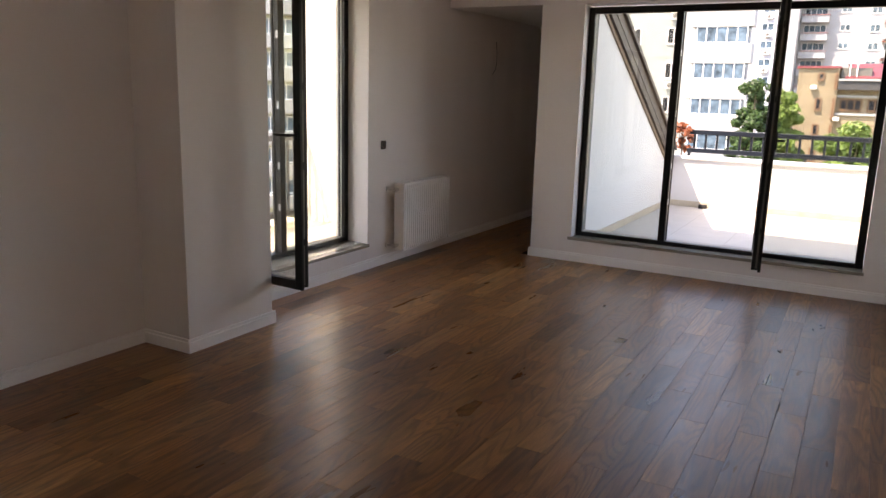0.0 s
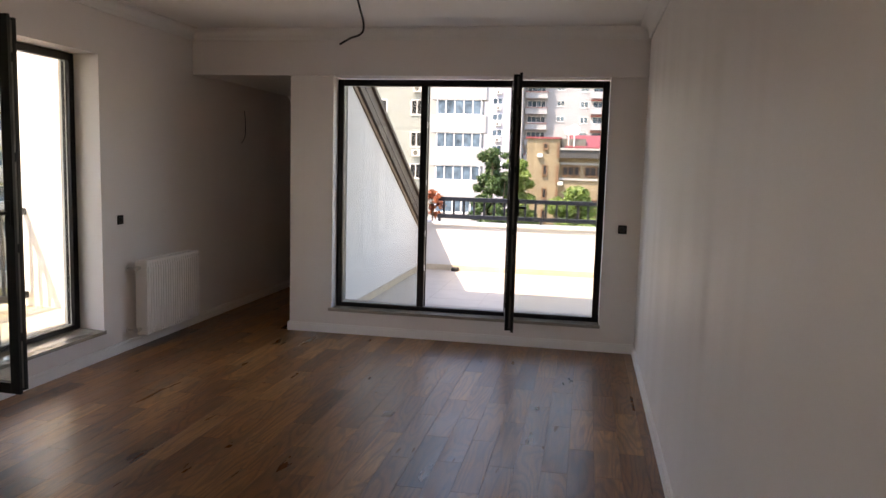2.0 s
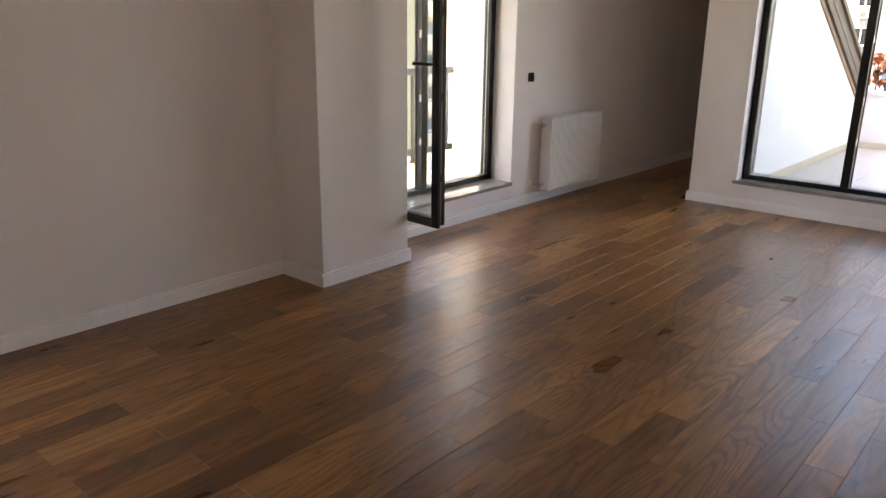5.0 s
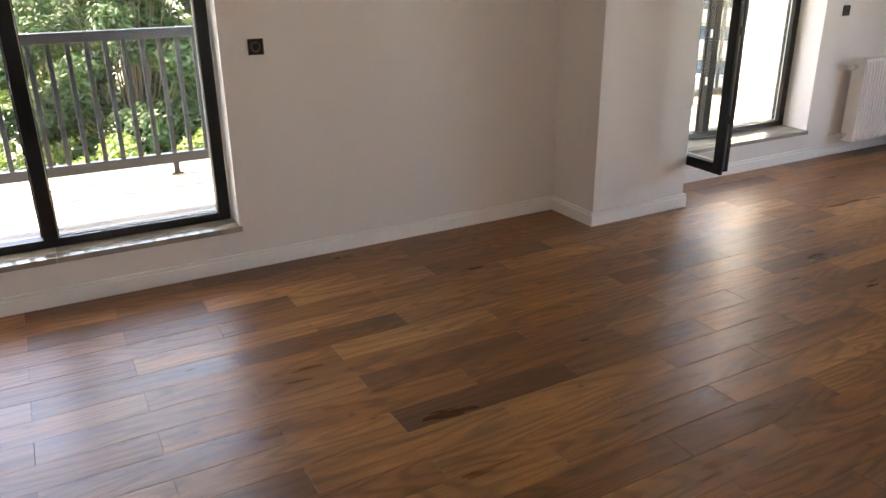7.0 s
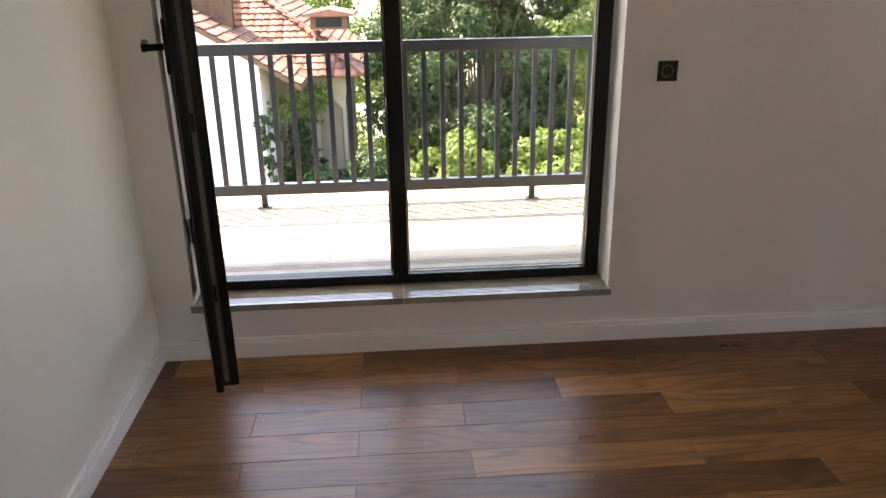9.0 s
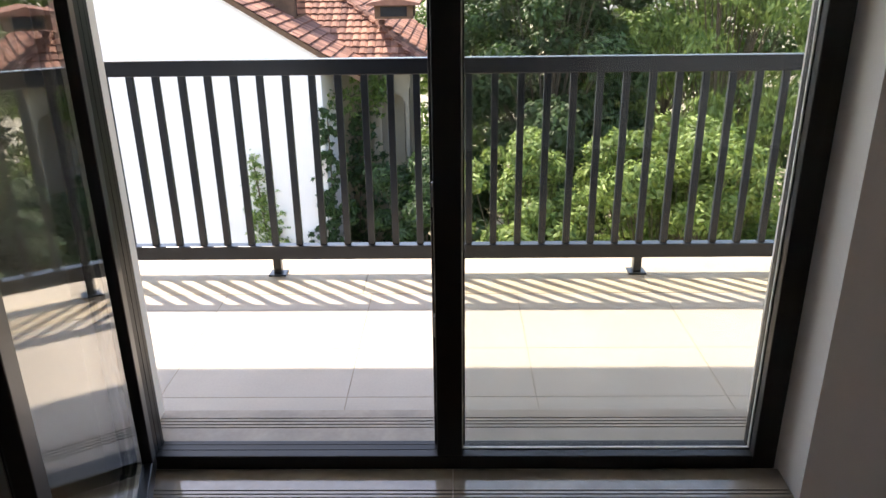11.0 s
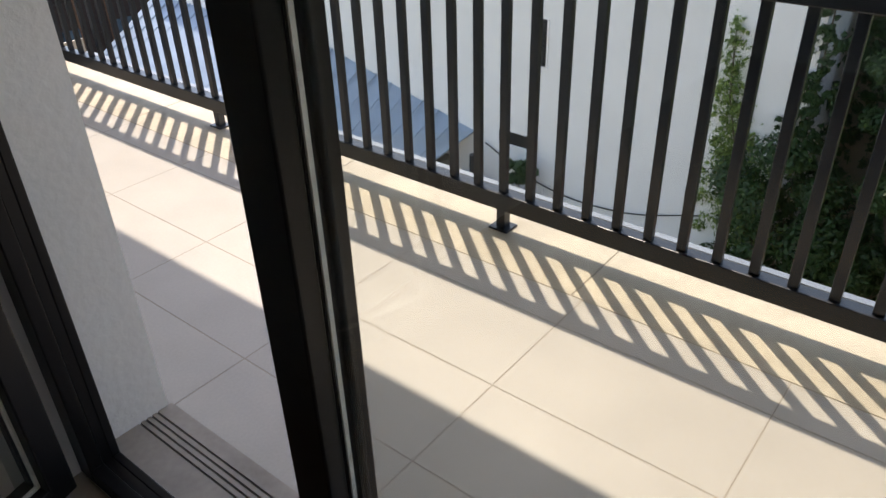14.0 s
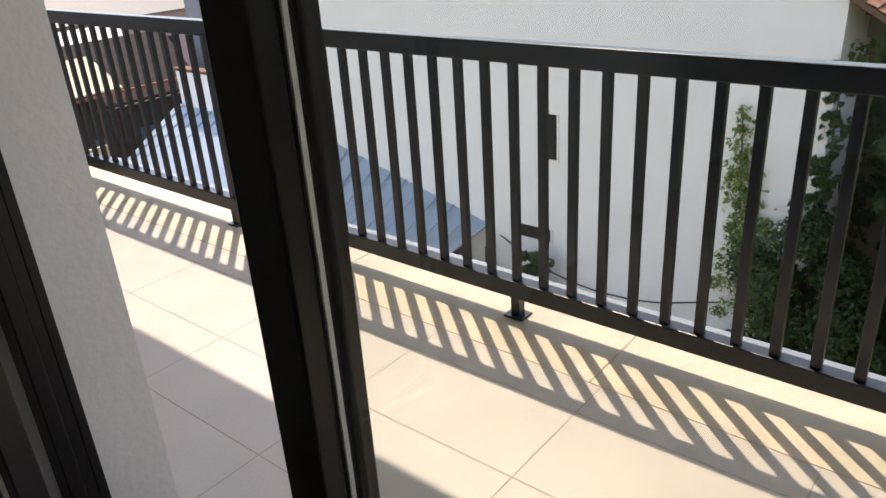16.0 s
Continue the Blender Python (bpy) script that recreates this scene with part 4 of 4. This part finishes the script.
ivy("ivy", "dense dark ivy hanging on the house corner", [(xi, -3.0, ZG), (xi, -3.0, -8.0), (xi, -3.0, -3.2)], 16000, 0.08, LEAF_D, 22, 0.9, 0.35)
ivy("ivy", "ivy trailing along the eave of the wing", [(XH - 0.8, -2.9, -3.0), (XH - 2.4, -1.6, -2.5), (XH - 2.6, -1.7, -3.2)], 1800, 0.075, LEAF_M, 23, 0.4)
ivy("ivy", "dark creeper covering the shaded porch", [(XH - 2.6, -2.6, -9.0), (XH - 2.6, -2.4, -5.5), (XH - 2.6, -2.3, -3.8)], 6000, 0.08, LEAF_D, 27, 0.9, 0.4)
plant("bush", "dark shaded shrubs before the porch", "bush", (XH + 0.6, -0.1, ZG), 9.9, 1.6, LEAF_D, 44000, 0.085, 26, 34, low=0.1, trunk=0.07)
plant("bush", "shrub at the foot of the gable", "bush", (XH + 0.9, -12.4, ZG), 3.2, 0.75, LEAF_D, 2400, 0.10, 24, 22, low=0.2, trunk=0.05)
plant("bush", "dark shrubs below the house corner", "bush", (XH + 1.6, -3.2, ZG), 6.5, 2.2, LEAF_D, 18000, 0.09, 25, 28, low=0.05, trunk=0.06)
cable("gable_cable", [(XH + 0.08, -14.4, -10.6), (XH + 0.1, -12.0, -11.6), (XH + 0.08, -8.6, -11.8), (XH + 0.1, -5.6, -11.0)], 0.025, WIRE, "thin cable sagging along the white gable", "cable")

# low sheet-metal roof beside the gable
shed = thing("shed", "long low outbuilding with a blue-grey sheet metal roof", "shed", at=(XH, 0, ZG))
corners = [(0.02, -15.0, GZ - 10.25), (0.02, -23.7, GZ - 8.05), (0.02, -36.0, GZ - 7.6), (5.0, -36.0, GZ - 10.6), (4.2, -23.0, GZ - 11.2), (3.6, -15.7, GZ - 11.3)]
b = bmesh.new()
vv = [b.verts.new(p) for p in corners]
b.faces.new((vv[0], vv[1], vv[4], vv[5])), b.faces.new((vv[1], vv[2], vv[3], vv[4]))
bmesh.ops.recalc_face_normals(b, faces=b.faces)
bmesh.ops.solidify(b, geom=b.faces[:], thickness=0.08)
part("roof", b, LEADGREY, shed, "blue-grey standing seam sheet roof")


def on_edge(line, y):
    for p, r in zip(line[:-1], line[1:]):
        if r[1] <= y <= p[1]:
            f = (p[1] - y) / (p[1] - r[1])
            return Vector(p).lerp(Vector(r), f)
    return Vector(line[-1])


top_, low_ = corners[:3], [corners[5], corners[4], corners[3]]
for k in range(24):
    y = -15.9 - 0.85 * k
    part("seam", tube(bmesh.new(), on_edge(top_, y) + Vector((0, 0, 0.05)), on_edge(low_, y - 0.1) + Vector((0, 0, 0.05)), 0.03, 6), LEADGREY, shed)
part("wall", boxes((0.05, 3.0, -35.8, -16.0, 0, GZ - 11.6)), CREAM_SHADED, shed)
part("flue", tube(bmesh.new(), (1.6, -13.9, 0), (1.6, -13.9, GZ - 10.4), 0.13), RAIL, shed, "dark metal flue pipe")
part("lean_to", boxes((0.6, 2.6, -15.2, -13.9, 0, GZ - 12.2)), OLDWOOD, shed, "brown boarded lean-to")

# coping of the wall below the balcony
BRICKRED = mat("red brick coping", (0.40, 0.14, 0.08), 0.85, vary=0.25, scale=4, fine=30)
gw = thing("garden_wall", "garden wall with a red brick coping and pale edging", "wall", at=(-6.5, -0.8, -8.95))
part("wall", boxes((-0.15, 0.25, -1.9, 6, -4.6, 6.0)), CREAM_SHADED, gw)
part("coping", boxes((-0.2, 0.3, -1.95, 6, 6.0, 6.08)), BRICKRED, gw)
part("edging", boxes((-0.23, -0.2, -1.95, 6, 6.0, 6.1), (-0.2, 0.3, -1.98, -1.95, 6.0, 6.1)), NW, gw)
fe = thing("garden_fence", "thin rusty iron fence in the yard", "fence", at=(-19.5, -8.0, ZG))
for zz in (0.6, 1.7):
    part("bar", boxes((-0.02, 0.02, -3.4, 3.4, zz, zz + 0.05)), OLDWOOD, fe)
for k in range(12):
    part("post", boxes((-0.02, 0.02, -3.4 + k * 0.61, -3.36 + k * 0.61, 0, 1.9)), OLDWOOD, fe)

# ---- far houses ----
FW = mat("white apartment render", (0.31, 0.315, 0.32), 0.9, vary=0.05, scale=0.3, fine=6)
FG = mat("pale grey-green render", (0.275, 0.295, 0.285), 0.9, vary=0.06, scale=0.3, fine=6)
FL = mat("pale lime render", (0.28, 0.275, 0.19), 0.9, vary=0.06, scale=0.3, fine=6)
FB = mat("weathered beige render", (0.225, 0.18, 0.12), 0.9, vary=0.35, scale=0.6, fine=8)
PVC = mat("white window frame", (0.78, 0.78, 0.78), 0.4, vary=0.02)
BLUEGLASS = mat("blue-grey window glass", (0.075, 0.115, 0.15), 0.25, vary=0.75, scale=1.3, fine=3, bump=0, spec=0.12)
FT = mat("pale grey tower render", (0.33, 0.34, 0.375), 0.9, vary=0.06, scale=0.3, fine=6)
REDTRIM = mat("red balcony trim", (0.30, 0.085, 0.07), 0.7)
AC = mat("pale air conditioner casing", (0.6, 0.6, 0.58), 0.5)


def far_window(parent, x0, x1, z0, z1, y, panes=2, glass=BLUEGLASS, bars=None):
    """A window on a face that looks to -Y."""
    b = boxes((x0, x1, y - 0.06, y + 0.02, z1 - 0.07, z1), (x0, x1, y - 0.10, y + 0.02, z0 - 0.06, z0 + 0.05))
    for k in range(panes + 1):
        c = x0 + (x1 - x0) * k / panes
        c = min(max(c, x0 + 0.035), x1 - 0.035)
        box(b, c - 0.035, c + 0.035, y - 0.055, y + 0.02, z0 + 0.05, z1 - 0.07)
    w_ = part("window", b, bars or PVC, parent)
    part("pane", boxes((x0 + 0.03, x1 - 0.03, y - 0.03, y + 0.01, z0 + 0.04, z1 - 0.06)), glass, w_)
    return w_


def ac_unit(parent, x, z, y):
    a = part("air_conditioner", boxes((x - 0.4, x + 0.4, y - 0.35, y - 0.05, z, z + 0.55), bevel=0.03), AC, parent)
    part("fan_grille", tube(bmesh.new(), (x - 0.08, y - 0.36, z + 0.28), (x - 0.08, y - 0.35, z + 0.28), 0.2, 16), SEAL, a)


def roof_cap(parent, x0, x1, y0, y1, z, material):
    part("roof", boxes((x0 - 0.2, x1 + 0.2, y0 - 0.2, y1 + 0.2, z, z + 0.35)), material, parent)


# white block with glazed balconies
bl = thing("apartment_block", "white apartment block with glazed-in balconies", "apartment block", at=(0, 60, 0))
part("wall", boxes((-26, -6.3, 1.2, 14, ZG, 20.2)), FG, bl)
roof_cap(bl, -26, -6.3, 1.2, 14, 20.2, SEAL)
for s in range(-3, 7):
    z = 0.47 + 2.58 * s
    part("balcony", boxes((-8.6, -4.25, -0.12, 1.25, z - 1.42, z - 0.02), bevel=0.03), FW, bl, "white solid balcony front")
    far_window(bl, -8.2, -4.6, z + 0.02, z + 1.2, 0.0, 5)
    part("glazed_side", boxes((-4.62, -4.55, 0.02, 1.2, z, z + 1.2)), BLUEGLASS, bl)
    part("infill", boxes((-8.2, -4.63, 0.05, 1.18, z - 0.02, z + 1.22)), FW, bl)
    for x in (-10.6, -13.6, -17.0, -20.5):
        far_window(bl, x, x + 1.0, z + 0.05, z + 1.25, 1.2, 2, DARKGLASS)
        if (s + int(x)) % 2:
            ac_unit(bl, x + 0.6, z - 0.75, 1.2)
# pale tower behind
tw = thing("apartment_tower", "pale grey apartment tower with red-trimmed balconies", "apartment block", at=(-0.9, 110, 0))
part("wall", boxes((-26, -4.9, 0, 14, ZG, 34)), FT, tw)
part("wall", boxes((-4.9, 14, 4, 16, ZG, 34)), FT, tw)
roof_cap(tw, -26, 14, 0, 16, 34, SEAL)
for s in range(-3, 13):
    z = 6.05 + 2.27 * s
    for x in (-9.2, -12.6, -16.0):
        far_window(tw, x, x + 1.5, z, z + 0.95, 0.0, 2, BLUEGLASS)
        ac_unit(tw, x + 0.9, z - 0.8, 0.0)
    b = boxes((-4.7, -1.5, 2.4, 4.1, z - 1.1, z - 0.2))
    part("balcony", b, FT, tw)
    part("trim", boxes((-4.75, -1.45, 2.3, 4.05, z - 0.2, z - 0.13)), REDTRIM, tw, "red edge of the balcony")
    far_window(tw, -4.5, -1.8, z, z + 0.95, 3.9, 4)
    far_window(tw, -0.2, 1.0, z + 0.2, z + 1.0, 4.0, 2, BLUEGLASS)
    far_window(tw, 3.2, 4.4, z, z + 0.95, 4.0, 2)
    part("balcony", boxes((4.8, 7.6, 2.8, 4.1, z - 1.0, z - 0.1)), FT, tw)
    part("trim", boxes((4.75, 7.65, 2.7, 4.05, z + 1.0, z + 1.06)), REDTRIM, tw, "red canopy edge")
    far_window(tw, 5.0, 7.4, z, z + 0.95, 3.95, 3)
    far_window(tw, 8.6, 10.2, z, z + 0.95, 4.0, 2)
# beige house
TARGREY = mat("dark grey roof felt", (0.045, 0.046, 0.05), 0.85, vary=0.2)
DULLRED = mat("dull red sheet roof", (0.19, 0.035, 0.045), 0.6, vary=0.25)
bh = thing("beige_house", "weathered beige flat-roofed house", "house", at=(0, 42, 0))
part("wall", boxes((0.47, 2.25, 0, 9, ZG, 3.2)), FB, bh)
part("wall", boxes((2.25, 11, 0.3, 9, ZG, 2.2)), FB, bh)
part("roof", boxes((0.4, 2.3, -0.1, 9, 3.2, 3.30)), DULLRED, bh, "red roof edge")
part("roof", boxes((2.26, 11, -0.25, 9, 2.2, 2.62)), TARGREY, bh, "dark flat roof edge")
part("roof_rim", boxes((2.26, 11, -0.32, -0.25, 2.62, 2.72)), FW, bh, "pale rim of the flat roof")
part("roof_sheet", slab_along([(0.2, 2.73), (4, 3.5), (4, 3.6), (0.2, 2.80)], 2.5, 11), DULLRED, bh, "red sheet roof")
part("grey_shed", boxes((2.3, 3.6, 0.5, 3, 2.72, 3.25)), SEAL, bh, "grey rooftop hut")
part("chimney", boxes((1.72, 2.5, 3, 3.8, 3.3, 3.85)), FW, bh)
for z0, z1 in ((2.66, 3.0), (1.24, 1.8), (0.0, 0.55), (-1.3, -0.6)):
    far_window(bh, 1.34, 1.62, z0, z1, 0.0, 1, DARKGLASS, OLDWOOD)
    far_window(bh, 2.08, 2.22, z0 - 0.4, z1, 0.0, 1, DARKGLASS, OLDWOOD)
for x in (2.4, 3.58, 4.8):
    far_window(bh, x, x + 0.95, 1.25, 1.78, 0.3, 3, DARKGLASS, OLDWOOD)
    far_window(bh, x, x + 0.95, -0.6, 0.0, 0.3, 3, DARKGLASS, OLDWOOD)
part("string_course", boxes((2.26, 11, 0.2, 0.32, 1.0, 1.12)), FW, bh, "pale band below the windows")
part("string_course", boxes((2.26, 11, 0.2, 0.32, 1.85, 1.95)), FW, bh, "pale band above the windows")
for x, z in ((1.2, 2.2), (2.34, 0.72)):
    part("air_conditioner", boxes((x - 0.14, x + 0.14, -0.2, 0.28, z, z + 0.2), bevel=0.02), AC, bh)
for dx, dy, dz, dr in ((2.97, 0.4, 3.70, 0.3), (2.66, 0.45, 3.64, 0.24)):
    b = bmesh.new()
    bmesh.ops.create_uvsphere(b, u_segments=18, v_segments=10, radius=dr, matrix=Matrix.Translation((dx, dy, dz)) @ Matrix.Diagonal((1, 0.3, 1, 1)))
    tube(b, (dx, dy, dz - 0.2), (dx, dy, 2.7), 0.03, 8)
    part("satellite_dish", b, NW, bh, "white satellite dish")
# lime block seen through the second window
lb = thing("apartment_block", "pale lime apartment block with stacked balconies", "apartment block", at=(-40, 50, 0), rz=38)
part("wall", boxes((-14, 14, 1.2, 12, ZG, 18)), FL, lb)
roof_cap(lb, -14, 14, 1.2, 12, 18, SEAL)
for s in range(-3, 6):
    z = 0.6 + 2.7 * s
    for x in (-9.0, -1.6, 5.8):
        part("balcony", boxes((x, x + 3.4, 0, 1.25, z - 1.2, z - 0.1), bevel=0.03), FW, lb, "white solid balcony front")
        far_window(lb, x + 0.2, x + 3.0, z, z + 1.25, 1.15, 4)
        far_window(lb, x + 4.4, x + 5.6, z, z + 1.25, 1.2, 2)
# low white wall and grey house beyond the gable
FIRE = mat("grey cement render", (0.30, 0.295, 0.30), 0.9, vary=0.15, scale=0.8, fine=8, bump=0.4, dist=0.02)
lw_ = thing("yard_wall", "low white rendered wall with a brown ledge", "wall", at=(XH, -29.6, ZG))
part("wall", boxes((-0.4, 0.0, -6.0, 5.88, 0, GZ - 5.75)), NW, lw_)
part("ledge", boxes((-0.5, 0.12, -6.05, 5.88, GZ - 5.75, GZ - 5.6)), OLDWOOD, lw_, "thin brown ledge along the top")
gh = thing("grey_house", "grey cement-rendered house behind the low wall", "house", at=(XH - 6.0, -29.0, ZG))
part("wall", boxes((-6, 0, -14, 4.6, 0, GZ + 1.5)), FIRE, gh)
part("roof", slab_along([(-14.3, GZ + 1.5), (5.0, GZ + 1.5), (5.0, GZ + 1.7), (-4.0, GZ + 3.4), (-14.3, GZ + 1.7)], -6.2, 0.25), mat("dark slate roofing", (0.05, 0.048, 0.05), 0.8, vary=0.3), gh)
part("window", boxes((-0.02, 0.03, 0.2, 1.4, GZ - 3.4, GZ - 1.8)), DARKGLASS, gh)
# houses to the south
TAR = mat("dark brown roofing", (0.035, 0.025, 0.022), 0.85, vary=0.35, scale=3)
sh = thing("yard_house", "dark brown boarded house with cream and pink sheet roofs", "house", at=(-21, -41, ZG))
part("wall", boxes((-5.0, 4.2, -6.0, 1.4, 0, 5.6)), TAR, sh)
part("roof", slab_along([(-6.2, 5.6), (1.0, 5.6), (1.0, 5.75), (-2.4, 8.9), (-6.2, 8.4)], -5.3, 4.4), TAR, sh, "dark brown roofing felt")
part("sheet_roof", slab_along([(-1.2, 8.2), (2.0, 6.75), (2.0, 6.83), (-1.2, 8.28)], 0.4, 4.0), mat("cream sheet roofing", (0.58, 0.49, 0.30), 0.7, vary=0.08), sh, "sunlit cream sheet roof")
part("sheet_roof", slab_along([(-5.0, 9.3), (-1.5, 7.7), (-1.5, 7.78), (-5.0, 9.38)], -3.6, 0.6), mat("pale pink sheet roofing", (0.52, 0.42, 0.44), 0.6, vary=0.08), sh, "sunlit pale pink sheet roof")
part("red_gutter", boxes((-4.6, 4.3, 1.95, 2.1, 6.5, 6.66)), REDTRIM, sh, "faded red gutter")
for k in range(6):
    part("post", boxes((-0.9 + 0.88 * k, -0.82 + 0.88 * k, 1.4, 1.5, 0, 6.7)), OLDWOOD, sh)
for x in (-3.6, -1.4, 1.6):
    part("window", boxes((x, x + 1.2, 1.4, 1.45, 2.4, 4.2)), BLUEGLASS, sh)
wh = thing("yard_house", "pink-grey two-storey house behind the yard", "house", at=(-34, -58, ZG))
part("wall", boxes((-9, 16, -5, 5, 0, 9)), mat("pink-grey render", (0.42, 0.32, 0.31), 0.9), wh)
part("roof", slab_along([(-5.6, 8.9), (0, 11.5), (5.6, 8.9), (5.6, 8.8), (-5.6, 8.8)], -9.5, 16.5), SEAL, wh)
for x in (-7, -3, 1, 5, 9, 13):
    part("window", boxes((x, x + 1.3, 4.98, 5.05, 1.4, 3)), DARKGLASS, wh)
    part("window", boxes((x, x + 1.3, 4.98, 5.05, 5.2, 7.0)), DARKGLASS, wh)
# corrugated roof among the treetops
cr_ = thing("far_house", "far house with a pale grey corrugated roof", "house", at=(-48, 11.0, ZG))
part("wall", boxes((-4, 1.5, -3.5, 3.5, 0, GZ - 2.2)), CREAM_SHADED, cr_)
for k in range(18):
    y = -3.7 + 0.42 * k
    b = bmesh.new()
    tube(b, (1.9, y, GZ - 1.9), (-2.5, y, GZ + 0.6), 0.24, 8)
    part("roof_rib", b, FW, cr_)

# ---- floor ----
PW, PL, FX0 = 0.1417, 0.73, 0.012
fl = tagged(new("floor"), "brown oiled oak plank floor", "floor", kind="structure")
part("subfloor", boxes((0.0, XR, 0.0, YF + 0.02, -0.3, -0.006), (0.0, 0.977, YF + 0.02, 11.3, -0.3, -0.006)), GROUT, fl, "dark joints between the planks")


def plank_mesh(w, l):
    b = boxes((-w / 2, w / 2, -l / 2, l / 2, -0.01, 0.0))
    es = [e for e in b.edges if all(v.co.z > -0.001 for v in e.verts)]
    bmesh.ops.bevel(b, geom=es, offset=0.0005, segments=1, affect="EDGES")
    return mesh_of("plank", b, OAK)


plank_kinds = {}
rest = []
count_ = 0
for k in range(-1, 31):
    xa, xb = max(0.001, FX0 + PW * k + 0.0006), min(XR - 0.001, FX0 + PW * (k + 1) - 0.0006)
    if xb - xa < 0.01:
        continue
    ymax = 11.3 if xb < 0.977 else YF + 0.01
    y = (0.81 if k % 2 == 0 else 1.175) - PL * 2
    while y < ymax:
        ya, yb = max(0.001, y + 0.0007), min(ymax, y + PL - 0.0007)
        y += PL
        if yb - ya < 0.02:
            continue
        if ya < 6.45 and xb - xa > 0.1 and count_ < 300:
            key = (round(xb - xa, 3), round(yb - ya, 3))
            if key not in plank_kinds:
                plank_kinds[key] = plank_mesh(*key)
            o = new("plank", plank_kinds[key])
            o.parent, o.location = fl, ((xa + xb) / 2, (ya + yb) / 2, 0)
            count_ += 1
        else:
            rest.append((xa, xb, ya, yb))
vs, fs = [], []
for xa, xb, ya, yb in rest:
    i = len(vs)
    e = 0.0005
    vs += [(xa, ya, -0.0007), (xb, ya, -0.0007), (xb, yb, -0.0007), (xa, yb, -0.0007), (xa + e, ya + e, 0), (xb - e, ya + e, 0), (xb - e, yb - e, 0), (xa + e, yb - e, 0)]
    vs += [(xa, ya, -0.01), (xb, ya, -0.01), (xb, yb, -0.01), (xa, yb, -0.01)]
    fs += [(i + 4, i + 5, i + 6, i + 7)] + [(i + a, i + b2, i + 4 + b2, i + 4 + a) for a, b2 in ((0, 1), (1, 2), (2, 3), (3, 0))]
    fs += [(i + 8 + a, i + 8 + b2, i + b2, i + a) for a, b2 in ((0, 1), (1, 2), (2, 3), (3, 0))]
me = bpy.data.meshes.new("far_planks")
me.from_pydata(vs, [], fs)
me.materials.append(OAK)
fp = new("far_planks", me)
fp.parent = fl
tagged(fp, kind="stuff")


# ---- tiles ----
def tiles(name, label, x0, x1, y0, y1, ox, oy, wx, wy, z):
    ob = tagged(new(name), label, "floor", kind="structure")
    kinds = {}
    i0, j0 = math.floor((x0 - ox) / wx), math.floor((y0 - oy) / wy)
    for i in range(i0, i0 + int((x1 - x0) / wx) + 3):
        for j in range(j0, j0 + int((y1 - y0) / wy) + 3):
            xa, xb = max(x0, ox + i * wx) + 0.0014, min(x1, ox + (i + 1) * wx) - 0.0014
            ya, yb = max(y0, oy + j * wy) + 0.0014, min(y1, oy + (j + 1) * wy) - 0.0014
            if xb - xa < 0.02 or yb - ya < 0.02:
                continue
            key = (round(xb - xa, 3), round(yb - ya, 3))
            if key not in kinds:
                b = boxes((-key[0] / 2, key[0] / 2, -key[1] / 2, key[1] / 2, -0.012, 0))
                es = [e for e in b.edges if all(v.co.z > -0.001 for v in e.verts)]
                bmesh.ops.bevel(b, geom=es, offset=0.001, segments=1, affect="EDGES")
                kinds[key] = mesh_of("tile", b, TILE)
            o = new("tile", kinds[key])
            o.parent, o.location = ob, ((xa + xb) / 2, (ya + yb) / 2, z)
    return ob


tiles("balcony_tiles", "pale beige porcelain floor tiles", -1.485, -0.352, YEND[0], YEND[1], -0.668, 0.0, 0.332, 0.63, ZB)
tiles("terrace_tiles", "pale beige porcelain floor tiles", 1.432, 7.5, 8.0, 11.488, 1.43, 8.0, 0.6, 0.6, ZT)
